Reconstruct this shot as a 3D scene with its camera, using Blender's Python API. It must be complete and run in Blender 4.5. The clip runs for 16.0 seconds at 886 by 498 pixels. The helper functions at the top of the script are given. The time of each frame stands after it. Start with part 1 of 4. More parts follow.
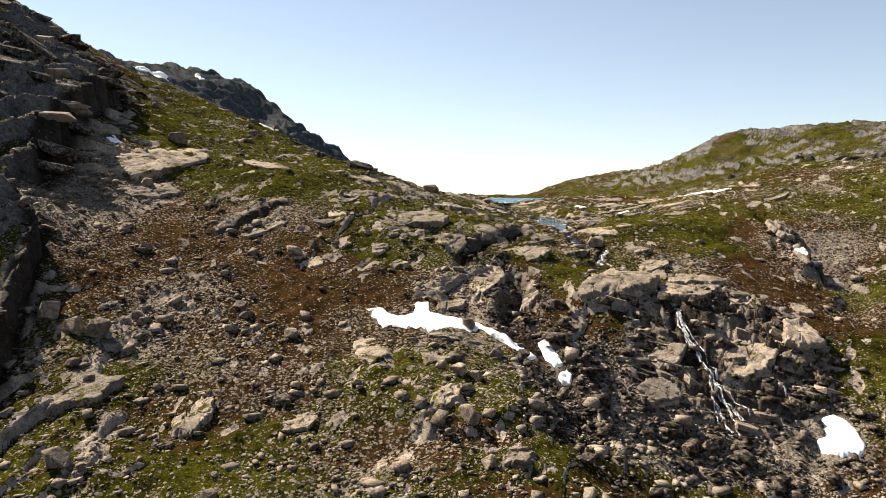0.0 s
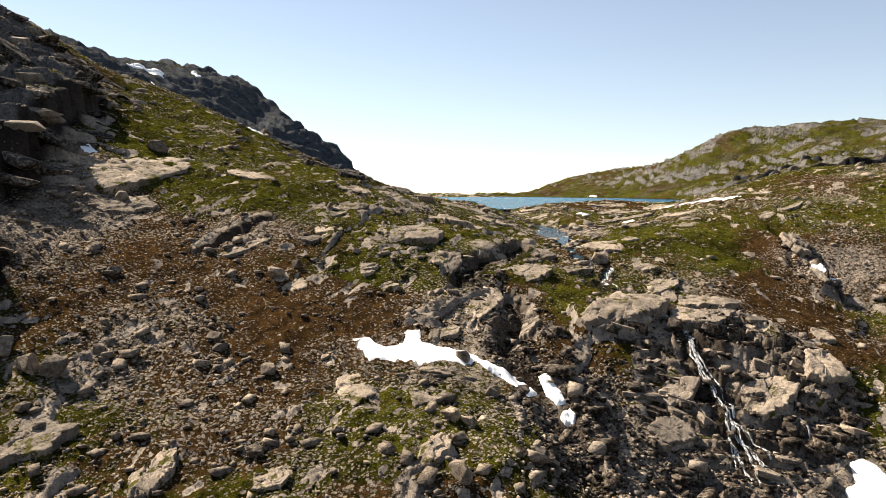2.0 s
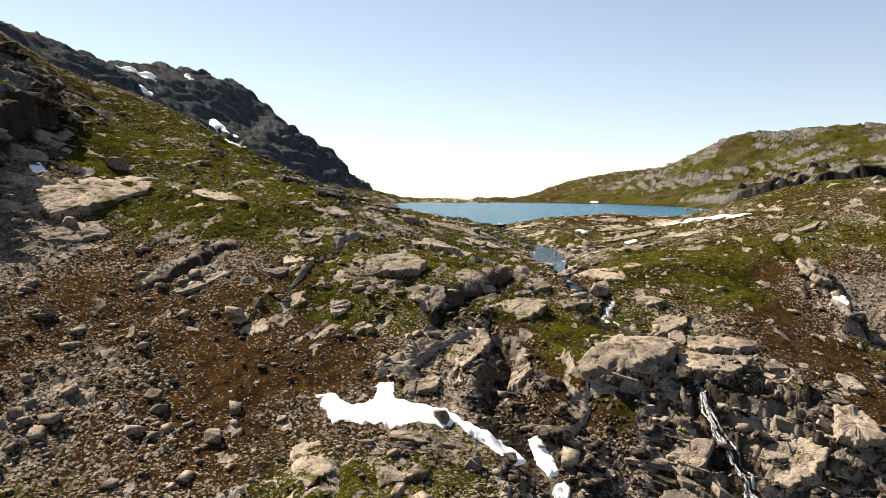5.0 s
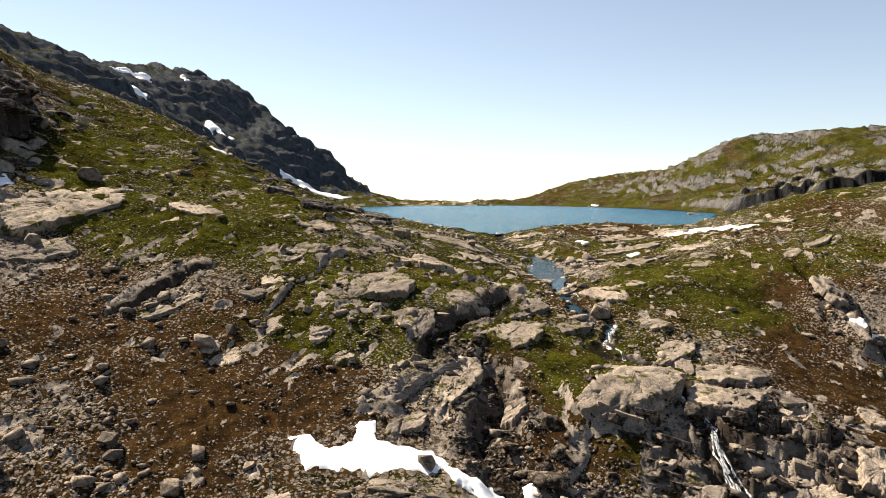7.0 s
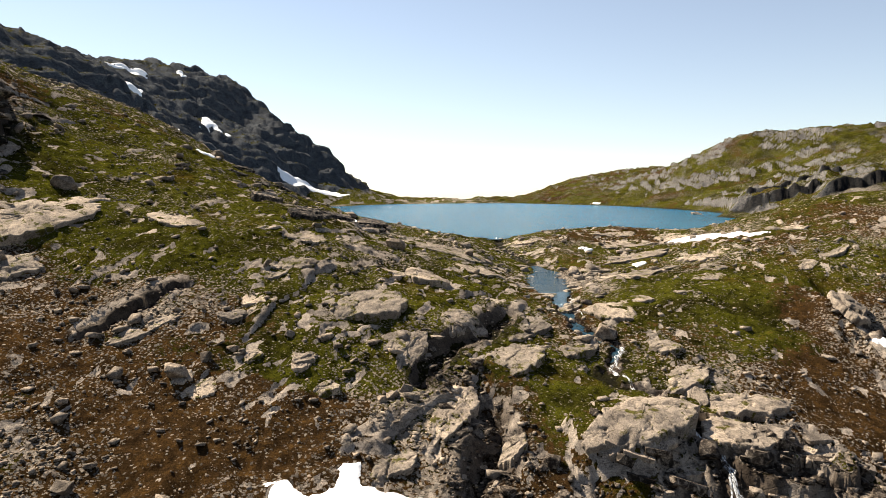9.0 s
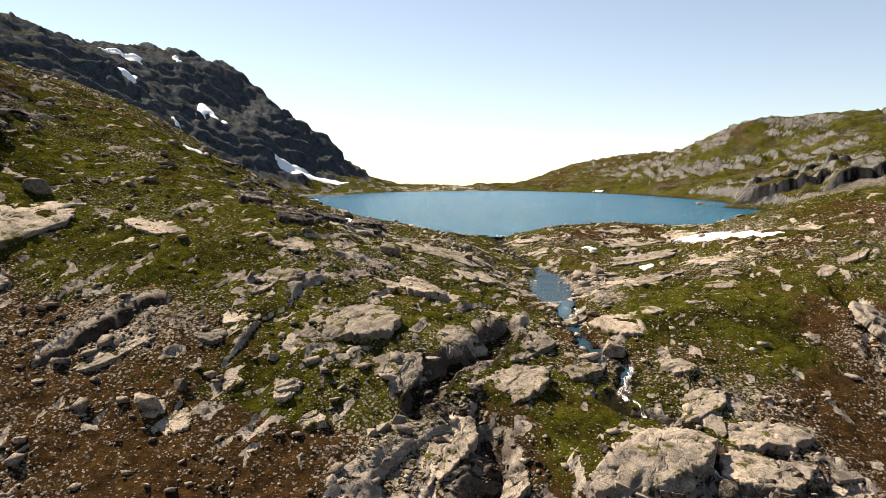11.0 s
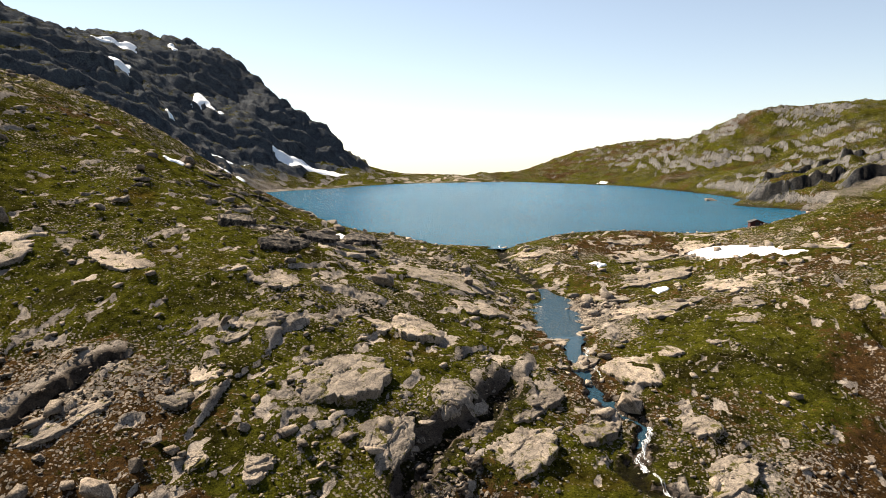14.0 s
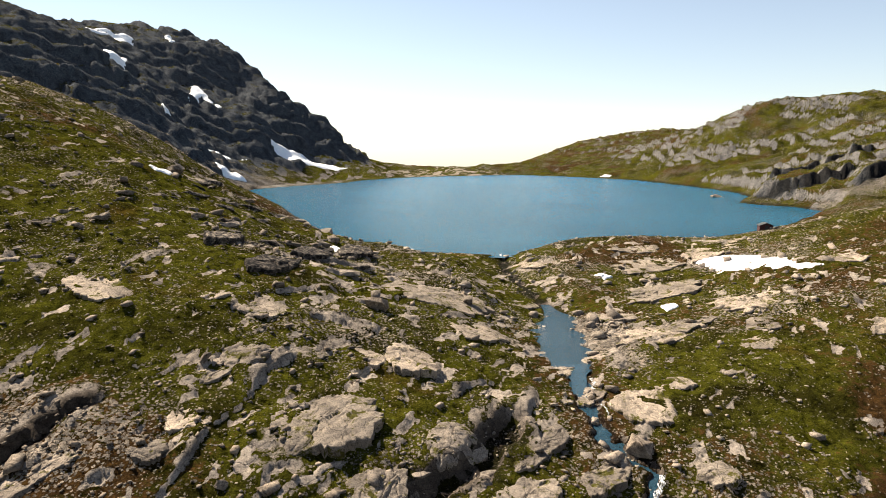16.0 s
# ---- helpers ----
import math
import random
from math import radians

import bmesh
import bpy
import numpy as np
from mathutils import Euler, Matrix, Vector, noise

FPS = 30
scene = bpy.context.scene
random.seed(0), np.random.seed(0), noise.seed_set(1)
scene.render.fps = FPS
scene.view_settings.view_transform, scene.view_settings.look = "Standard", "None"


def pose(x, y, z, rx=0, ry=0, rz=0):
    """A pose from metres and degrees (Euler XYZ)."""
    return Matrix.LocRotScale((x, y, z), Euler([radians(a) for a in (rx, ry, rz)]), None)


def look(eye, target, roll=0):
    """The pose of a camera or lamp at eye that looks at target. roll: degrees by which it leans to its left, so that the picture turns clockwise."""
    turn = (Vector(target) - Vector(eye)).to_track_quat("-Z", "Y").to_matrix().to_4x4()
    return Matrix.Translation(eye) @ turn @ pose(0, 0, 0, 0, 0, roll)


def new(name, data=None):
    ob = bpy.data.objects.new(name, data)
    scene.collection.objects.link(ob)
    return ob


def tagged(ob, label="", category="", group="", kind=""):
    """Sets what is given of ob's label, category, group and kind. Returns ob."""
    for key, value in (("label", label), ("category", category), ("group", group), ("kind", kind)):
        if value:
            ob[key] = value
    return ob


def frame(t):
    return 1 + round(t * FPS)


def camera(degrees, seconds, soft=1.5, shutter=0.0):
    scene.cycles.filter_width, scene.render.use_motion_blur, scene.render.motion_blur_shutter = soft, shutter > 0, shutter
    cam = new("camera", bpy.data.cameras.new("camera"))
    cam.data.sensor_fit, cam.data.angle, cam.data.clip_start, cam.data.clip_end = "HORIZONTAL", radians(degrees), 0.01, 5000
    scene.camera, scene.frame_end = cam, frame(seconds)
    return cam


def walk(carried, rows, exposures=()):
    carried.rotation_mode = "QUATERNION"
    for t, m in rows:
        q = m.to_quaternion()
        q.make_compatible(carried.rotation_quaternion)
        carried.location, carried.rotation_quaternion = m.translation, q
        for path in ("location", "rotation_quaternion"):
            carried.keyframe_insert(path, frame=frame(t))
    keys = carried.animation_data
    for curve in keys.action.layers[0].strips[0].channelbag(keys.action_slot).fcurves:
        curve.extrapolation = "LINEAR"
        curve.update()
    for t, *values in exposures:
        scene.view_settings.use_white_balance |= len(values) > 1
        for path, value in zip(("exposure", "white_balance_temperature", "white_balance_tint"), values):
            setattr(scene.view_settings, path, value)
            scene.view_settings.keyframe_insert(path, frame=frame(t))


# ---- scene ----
# ---- the camera and its flight ----
cam = camera(62.0, 16.0, soft=0.8)
PATH = [
    (0, (-2.36, 2.27, 2.15), (6.83, 101.58, -5.15), 0.22),
    (0.5, (-2.08, 4.12, 2.90), (7.10, 103.39, -4.94), 0.25),
    (1, (-1.69, 5.99, 3.62), (7.47, 105.25, -4.27), 0.26),
    (1.5, (-1.22, 7.85, 4.31), (7.85, 107.12, -3.63), 0.24),
    (2, (-0.69, 9.71, 4.97), (8.35, 108.98, -2.98), 0.22),
    (2.5, (-0.12, 11.55, 5.60), (8.92, 110.83, -2.29), 0.24),
    (3, (0.47, 13.38, 6.19), (9.46, 112.66, -1.69), 0.23),
    (3.5, (1.06, 15.18, 6.75), (9.99, 114.47, -1.16), 0.21),
    (4, (1.65, 16.96, 7.28), (10.54, 116.25, -0.60), 0.21),
    (6.5, (4.22, 25.50, 9.71), (13.13, 124.80, 1.92), 0.34),
    (7, (4.64, 27.15, 10.20), (13.50, 126.45, 2.39), 0.35),
    (7.5, (5.02, 28.78, 10.69), (13.87, 128.08, 2.77), 0.38),
    (8, (5.38, 30.41, 11.21), (14.17, 129.69, 3.13), 0.35),
    (8.5, (5.70, 32.03, 11.75), (14.48, 131.30, 3.57), 0.36),
    (9, (6.00, 33.64, 12.32), (14.72, 132.89, 3.77), 0.37),
    (11.5, (7.28, 41.73, 15.74), (15.82, 140.73, 4.48), 0.33),
    (12, (7.52, 43.36, 16.55), (15.98, 142.32, 4.87), 0.31),
    (12.5, (7.77, 44.98, 17.39), (16.20, 143.91, 5.44), 0.32),
    (13, (8.02, 46.60, 18.27), (16.41, 145.50, 6.02), 0.33),
    (13.5, (8.28, 48.21, 19.17), (16.60, 147.06, 6.55), 0.34),
    (14, (8.55, 49.80, 20.08), (16.79, 148.62, 7.11), 0.32),
    (14.5, (8.82, 51.36, 20.99), (16.93, 150.14, 7.65), 0.28),
    (15, (9.10, 52.89, 21.89), (17.15, 151.60, 8.12), 0.28),
    (15.5, (9.37, 54.35, 22.76), (17.32, 153.03, 8.65), 0.23),
    (16, (9.62, 55.75, 23.58), (17.56, 154.36, 8.99), 0.21),
]
walk(cam, [(t, look(eye, target, roll)) for t, eye, target, roll in PATH], [(0, 1.80, 6500, 10), (16, 1.80, 6500, 10)])

# ---- sky and sun ----
SUN_AZIMUTH, SUN_ELEVATION = -47.0, 46.0  # degrees from +y towards +x, and above the horizon
world = bpy.data.worlds.new("world")
scene.world = world
world.use_nodes = True
wn = world.node_tree.nodes
sky = wn.new("ShaderNodeTexSky")
sky.sky_type = "NISHITA"
sky.sun_disc = False
sky.sun_elevation = radians(SUN_ELEVATION)
sky.sun_rotation = radians(SUN_AZIMUTH)
sky.altitude = 1000
sky.air_density, sky.dust_density, sky.ozone_density = 1.0, 0.0, 1.0
haze = wn.new("ShaderNodeHueSaturation")  # a hazy summer sky
haze.inputs["Saturation"].default_value = 0.7
world.node_tree.links.new(sky.outputs["Color"], haze.inputs["Color"])
world.node_tree.links.new(haze.outputs["Color"], wn["Background"].inputs["Color"])
wn["Background"].inputs["Strength"].default_value = 0.0415
sun = new("sun", bpy.data.lights.new("sun", "SUN"))
sun.data.energy, sun.data.angle, sun.data.color = 4.3, radians(0.5), (1.0, 0.88, 0.71)
sa, se = radians(SUN_AZIMUTH), radians(SUN_ELEVATION)
sun_way = Vector((math.sin(sa) * math.cos(se), math.cos(sa) * math.cos(se), math.sin(se)))
sun.matrix_world = look(tuple(sun_way * 1000), (0, 0, 0))

# ---- materials ----
def material(name):
    m = bpy.data.materials.new(name)
    m.use_nodes = True
    return m, m.node_tree.nodes, m.node_tree.links, m.node_tree.nodes["Principled BSDF"]


def noise_node(nodes, links, scale, detail=6.0, rough=0.6, vector=None, warp=0.0):
    n = nodes.new("ShaderNodeTexNoise")
    n.inputs["Scale"].default_value, n.inputs["Detail"].default_value, n.inputs["Roughness"].default_value = scale, detail, rough
    n.inputs["Distortion"].default_value = warp
    if vector is not None:
        links.new(vector, n.inputs["Vector"])
    return n.outputs["Fac"]


def ramp(nodes, links, fac, stops):
    r = nodes.new("ShaderNodeValToRGB")
    el = r.color_ramp.elements
    while len(el) < len(stops):
        el.new(0.5)
    for e, (p, c) in zip(el, stops):
        e.position, e.color = p, (*c, 1) if len(c) == 3 else c
    links.new(fac, r.inputs["Fac"])
    return r.outputs["Color"]


def mix(nodes, links, fac, a, b, kind="MIX"):
    n = nodes.new("ShaderNodeMix")
    n.data_type, n.blend_type, n.clamp_factor = "RGBA", kind, False
    for sock, v in ((n.inputs[0], fac), (n.inputs[6], a), (n.inputs[7], b)):
        if hasattr(v, "links"):
            links.new(v, sock)
        elif isinstance(v, (int, float)):
            sock.default_value = v
        else:
            sock.default_value = (*v, 1)
    return n.outputs[2]


def calc(nodes, links, op, a, b=0.0, clamp=False):
    n = nodes.new("ShaderNodeMath")
    n.operation, n.use_clamp = op, clamp
    for sock, v in ((n.inputs[0], a), (n.inputs[1], b)):
        if hasattr(v, "links"):
            links.new(v, sock)
        else:
            sock.default_value = v
    return n.outputs[0]


def bump(nodes, links, height, distance, strength=1.0, normal=None):
    b = nodes.new("ShaderNodeBump")
    b.inputs["Strength"].default_value, b.inputs["Distance"].default_value = strength, distance
    links.new(height, b.inputs["Height"])
    if normal is not None:
        links.new(normal, b.inputs["Normal"])
    return b.outputs["Normal"]


def attribute(nodes, name):
    a = nodes.new("ShaderNodeAttribute")
    a.attribute_name = name
    return a.outputs["Fac"]


def place(nodes):
    return nodes.new("ShaderNodeNewGeometry").outputs["Position"]


def rock_colour(n, l, pos):
    """Grey gneiss with warm and lichen-dark patches, cracks, banding and fine grain. Also its relief."""
    big = noise_node(n, l, 0.22, 4, 0.6, pos, 0.6)
    mid = noise_node(n, l, 1.6, 6, 0.7, pos, 0.4)
    fine = noise_node(n, l, 9.0, 5, 0.75, pos)
    c = ramp(n, l, big, [(0.30, (0.118, 0.103, 0.090)), (0.5, (0.222, 0.194, 0.166)), (0.72, (0.305, 0.264, 0.220))])
    c = mix(n, l, 1.0, c, ramp(n, l, mid, [(0.32, (0.38, 0.37, 0.37)), (0.46, (0.98, 0.96, 0.95)), (0.68, (1.4, 1.36, 1.3))]), "MULTIPLY")
    c = mix(n, l, 1.0, c, ramp(n, l, fine, [(0.34, (0.3, 0.29, 0.28)), (0.5, (1.0, 1.0, 1.0)), (0.68, (1.45, 1.43, 1.38))]), "MULTIPLY")
    turned = n.new("ShaderNodeMapping")
    turned.inputs["Rotation"].default_value = (0.2, 0.3, radians(24))
    turned.inputs["Scale"].default_value = (1.0, 0.3, 2.4)
    l.new(pos, turned.inputs["Vector"])
    wobble = n.new("ShaderNodeTexNoise")
    wobble.inputs["Scale"].default_value, wobble.inputs["Detail"].default_value = 0.5, 5.0
    l.new(pos, wobble.inputs["Vector"])
    warped = mix(n, l, 1.6, turned.outputs["Vector"], wobble.outputs["Color"], "ADD")
    cracks = n.new("ShaderNodeTexVoronoi")
    cracks.feature = "DISTANCE_TO_EDGE"
    cracks.inputs["Scale"].default_value = 0.42
    l.new(warped, cracks.inputs["Vector"])
    line = ramp(n, l, cracks.outputs["Distance"], [(0.0, (0.2, 0.19, 0.18)), (0.014, (1, 1, 1))])
    c = mix(n, l, calc(n, l, "MULTIPLY", mid, 1.3, True), c, mix(n, l, 1.0, c, line, "MULTIPLY"))
    relief = calc(n, l, "ADD", mid, calc(n, l, "MULTIPLY", fine, 0.3))
    relief = calc(n, l, "ADD", relief, calc(n, l, "MINIMUM", calc(n, l, "MULTIPLY", cracks.outputs["Distance"], 8.0), 0.25))
    return c, mid, relief


def ground_material():
    m, n, l, p = material("mountain_ground")
    pos = place(n)
    rock, mid, relief = rock_colour(n, l, pos)
    # darker rock of crags and mountain, with shade and bluish haze painted in
    dark = calc(n, l, "MULTIPLY", attribute(n, "shade_tint"), ramp(n, l, mid, [(0.40, (1, 1, 1)), (0.75, (0.7, 0.7, 0.7))]))
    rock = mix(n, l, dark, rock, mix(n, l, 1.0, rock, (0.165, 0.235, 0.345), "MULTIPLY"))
    rmask, gravel, heath, wet = attribute(n, "rock"), attribute(n, "gravel"), attribute(n, "heath"), attribute(n, "wet")
    tone = noise_node(n, l, 0.09, 5, 0.65, pos, 0.5)
    tuft = noise_node(n, l, 0.9, 6, 0.7, pos, 0.3)
    blade = noise_node(n, l, 7.0, 5, 0.8, pos)
    moss = ramp(n, l, tone, [(0.28, (0.019, 0.016, 0.005)), (0.42, (0.035, 0.034, 0.007)), (0.54, (0.066, 0.067, 0.009)), (0.63, (0.052, 0.046, 0.008)), (0.76, (0.068, 0.044, 0.010))])
    # dark ends of the tuft and blade ramps paint shade between tufts
    moss = mix(n, l, 1.0, moss, ramp(n, l, tuft, [(0.34, (0.18, 0.18, 0.18)), (0.46, (0.76, 0.74, 0.73)), (0.58, (1.1, 1.08, 1.0)), (0.72, (1.5, 1.45, 1.25))]), "MULTIPLY")
    moss = mix(n, l, 1.0, moss, ramp(n, l, blade, [(0.36, (0.12, 0.12, 0.12)), (0.6, (1.3, 1.3, 1.2))]), "MULTIPLY")
    brown = ramp(n, l, tuft, [(0.28, (0.016, 0.010, 0.005)), (0.5, (0.046, 0.027, 0.012)), (0.68, (0.088, 0.048, 0.015))])
    brown = mix(n, l, 1.0, brown, ramp(n, l, blade, [(0.36, (0.25, 0.25, 0.25)), (0.62, (1.25, 1.2, 1.15))]), "MULTIPLY")
    hm = calc(n, l, "ADD", heath, calc(n, l, "MULTIPLY", calc(n, l, "SUBTRACT", tuft, 0.5), 1.6))
    hm = ramp(n, l, hm, [(0.42, (0, 0, 0)), (0.60, (1, 1, 1))])
    soil = mix(n, l, hm, moss, brown)
    # small stones in the turf
    v = n.new("ShaderNodeTexVoronoi")
    v.inputs["Scale"].default_value, v.inputs["Randomness"].default_value = 2.3, 1.0
    l.new(pos, v.inputs["Vector"])
    gm = calc(n, l, "SUBTRACT", calc(n, l, "ADD", gravel, calc(n, l, "MULTIPLY", calc(n, l, "SUBTRACT", mid, 0.5), 1.4)), v.outputs["Distance"])
    gmask = ramp(n, l, gm, [(0.02, (0, 0, 0)), (0.10, (1, 1, 1))])
    pebble = mix(n, l, 1.0, rock, ramp(n, l, v.outputs["Color"], [(0.1, (0.5, 0.5, 0.5)), (0.9, (1.25, 1.2, 1.15))]), "MULTIPLY")
    c = mix(n, l, gmask, soil, pebble)
    # chips of rock, hand-sized
    chips = n.new("ShaderNodeTexVoronoi")
    chips.inputs["Scale"].default_value = 3.6
    chips.distance = "CHEBYCHEV"
    stir = n.new("ShaderNodeTexNoise")
    stir.inputs["Scale"].default_value, stir.inputs["Detail"].default_value = 3.5, 3.0
    l.new(pos, stir.inputs["Vector"])
    l.new(mix(n, l, 0.45, pos, stir.outputs["Color"], "ADD"), chips.inputs["Vector"])
    few = n.new("ShaderNodeSeparateColor")
    l.new(chips.outputs["Color"], few.inputs["Color"])
    reach = calc(n, l, "MULTIPLY", calc(n, l, "SUBTRACT", few.outputs["Red"], calc(n, l, "SUBTRACT", 0.62, calc(n, l, "MULTIPLY", gravel, 0.7))), 0.9)
    cm = ramp(n, l, calc(n, l, "SUBTRACT", reach, chips.outputs["Distance"]), [(0.0, (0, 0, 0)), (0.05, (1, 1, 1))])
    c = mix(n, l, cm, c, mix(n, l, few.outputs["Green"], (0.04, 0.035, 0.030), (0.27, 0.235, 0.195)))
    rm = calc(n, l, "ADD", rmask, calc(n, l, "MULTIPLY", calc(n, l, "SUBTRACT", tuft, 0.5), 1.5))
    rm = ramp(n, l, rm, [(0.46, (0, 0, 0)), (0.56, (1, 1, 1))])
    c = mix(n, l, rm, c, rock)
    # the mask darkens wet ground and paints shade into scarps, clefts and gorge
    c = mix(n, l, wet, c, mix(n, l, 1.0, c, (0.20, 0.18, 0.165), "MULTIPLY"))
    l.new(c, p.inputs["Base Color"])
    l.new(calc(n, l, "SUBTRACT", 0.92, calc(n, l, "MULTIPLY", wet, 0.25)), p.inputs["Roughness"])
    l.new(calc(n, l, "MULTIPLY", wet, 0.03), p.inputs["Specular IOR Level"])
    h = calc(n, l, "ADD", calc(n, l, "MULTIPLY", tuft, 0.5), calc(n, l, "MULTIPLY", blade, 0.25))
    h = calc(n, l, "ADD", h, calc(n, l, "ADD", calc(n, l, "MULTIPLY", gmask, 0.18), calc(n, l, "MULTIPLY", cm, 0.1)))
    h = mix(n, l, rm, h, calc(n, l, "MULTIPLY", relief, 0.2))
    l.new(bump(n, l, h, 0.8, 1.0), p.inputs["Normal"])
    return m


def rock_material(name="gneiss", tint=None, rough=0.9, shine=0.06, moss=False):
    m, n, l, p = material(name)
    pos = place(n)
    c, mid, relief = rock_colour(n, l, pos)
    r = n.new("ShaderNodeObjectInfo").outputs["Random"]
    isl = n.new("ShaderNodeNewGeometry").outputs["Random Per Island"]
    v = calc(n, l, "FRACT", calc(n, l, "ADD", r, isl))
    c = mix(n, l, 1.0, c, ramp(n, l, v, [(0.0, (0.68, 0.67, 0.66)), (0.5, (0.95, 0.93, 0.90)), (1.0, (1.25, 1.2, 1.13))]), "MULTIPLY")
    if moss:  # cushions of moss and lichen in the hollows
        tuft = noise_node(n, l, 0.55, 6, 0.72, pos, 0.4)
        blade = noise_node(n, l, 7.0, 5, 0.8, pos)
        green = mix(n, l, 1.0, ramp(n, l, mid, [(0.3, (0.030, 0.026, 0.007)), (0.6, (0.066, 0.060, 0.012))]), ramp(n, l, blade, [(0.32, (0.35, 0.35, 0.35)), (0.6, (1.3, 1.3, 1.2))]), "MULTIPLY")
        c = mix(n, l, ramp(n, l, calc(n, l, "ADD", tuft, calc(n, l, "MULTIPLY", calc(n, l, "SUBTRACT", mid, 0.5), 0.35)), [(0.555, (0, 0, 0)), (0.60, (1, 1, 1))]), c, green)
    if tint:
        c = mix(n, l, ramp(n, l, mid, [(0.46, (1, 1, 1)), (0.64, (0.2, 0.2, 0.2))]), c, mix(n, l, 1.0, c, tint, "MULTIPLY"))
    l.new(c, p.inputs["Base Color"])
    p.inputs["Roughness"].default_value = rough
    p.inputs["Specular IOR Level"].default_value = shine
    l.new(bump(n, l, relief, 0.14, 1.0), p.inputs["Normal"])
    return m


def snow_material():
    m, n, l, p = material("old_snow")
    pos = place(n)
    a = noise_node(n, l, 0.8, 5, 0.6, pos)
    l.new(ramp(n, l, a, [(0.3, (0.72, 0.74, 0.77)), (0.6, (0.84, 0.85, 0.86))]), p.inputs["Base Color"])
    p.inputs["Roughness"].default_value = 0.7
    l.new(bump(n, l, a, 0.15, 0.5), p.inputs["Normal"])
    return m


def lake_material():
    m, n, l, p = material("lake_water")
    pos = place(n)
    deep = noise_node(n, l, 0.012, 3, 0.5, pos, 0.5)
    l.new(ramp(n, l, deep, [(0.3, (0.008, 0.080, 0.145)), (0.7, (0.012, 0.108, 0.188))]), p.inputs["Base Color"])
    p.inputs["Roughness"].default_value = 0.2
    p.inputs["IOR"].default_value = 1.33
    p.inputs["Specular IOR Level"].default_value = 0.2
    stretch = n.new("ShaderNodeMapping")
    stretch.inputs["Scale"].default_value = (0.35, 1.0, 1.0)
    l.new(pos, stretch.inputs["Vector"])
    w = noise_node(n, l, 0.5, 7, 0.75, stretch.outputs["Vector"])
    l.new(bump(n, l, w, 2.2, 1.0), p.inputs["Normal"])
    return m


GROUND, ROCK, SNOW, LAKE = ground_material(), rock_material(), snow_material(), lake_material()
# darkened brown gneiss: wet by the fall, with painted shade for its broken faces
WET_SHADE_ROCK = rock_material("wet_shade_rock", (0.10, 0.085, 0.075), 0.65, 0.08)
SLAB_ROCK = rock_material("mossy_gneiss", moss=True)
STONE = rock_material("weathered_stone", (0.72, 0.70, 0.68))
# gneiss darkened bluish: shade painted on the crags and bank ledges
SHADE_ROCK = rock_material("shade_dark_rock", (0.13, 0.14, 0.16))

# ---- the land: a height for every place in plan ----
def hashed(ix, iy, seed):
    h = (ix.astype(np.int64) * 374761393 + iy.astype(np.int64) * 668265263 + seed * 974711) & 0xFFFFFFFF
    h = ((h ^ (h >> 13)) * 1274126177) & 0xFFFFFFFF
    return ((h ^ (h >> 16)) & 0xFFFFFF) / 16777216.0


def ripple(x, y, seed=0):
    """Smooth gradient noise, about -1 to 1, one lump a metre."""
    x0, y0 = np.floor(x), np.floor(y)
    fx, fy = x - x0, y - y0
    sx, sy = fx * fx * fx * (fx * (fx * 6 - 15) + 10), fy * fy * fy * (fy * (fy * 6 - 15) + 10)
    out = 0.0
    for dx, wx in ((0, 1 - sx), (1, sx)):
        for dy, wy in ((0, 1 - sy), (1, sy)):
            a = hashed(x0 + dx, y0 + dy, seed) * 6.2831853
            out = out + wx * wy * (np.cos(a) * (fx - dx) + np.sin(a) * (fy - dy))
    return out * 1.5


def fractal(x, y, size, octaves, seed=0, gain=0.5):
    out, amp, s = 0.0, 1.0, 1.0 / size
    for k in range(octaves):
        out = out + amp * ripple(x * s + 17.3 * k, y * s - 9.1 * k, seed + k)
        amp, s = amp * gain, s * 2.03
    return out


def smooth(a, b, v):
    t = np.clip((v - a) / (b - a), 0.0, 1.0)
    return t * t * (3 - 2 * t)


def broken(x, y, seed):
    """Broken rock: every block of about a metre has a height of its own, with a slight tilt. Also how near its edge is."""
    x0, y0 = np.floor(x), np.floor(y)
    d1, d2, val = np.full(len(x), 9.0), np.full(len(x), 9.0), np.zeros(len(x))
    for i in (-1, 0, 1):
        for j in (-1, 0, 1):
            ax, ay = x0 + i, y0 + j
            ox, oy = x - ax - hashed(ax, ay, seed), y - ay - hashed(ax, ay, seed + 1)
            d = ox * ox + oy * oy
            v = hashed(ax, ay, seed + 2) - 0.5 + (hashed(ax, ay, seed + 3) - 0.5) * ox * 0.9 + (hashed(ax, ay, seed + 4) - 0.5) * oy * 0.9
            val = np.where(d < d1, v, val)
            d2 = np.where(d < d1, d1, np.minimum(d2, d))
            d1 = np.minimum(d1, d)
    return val, np.sqrt(d2) - np.sqrt(d1)


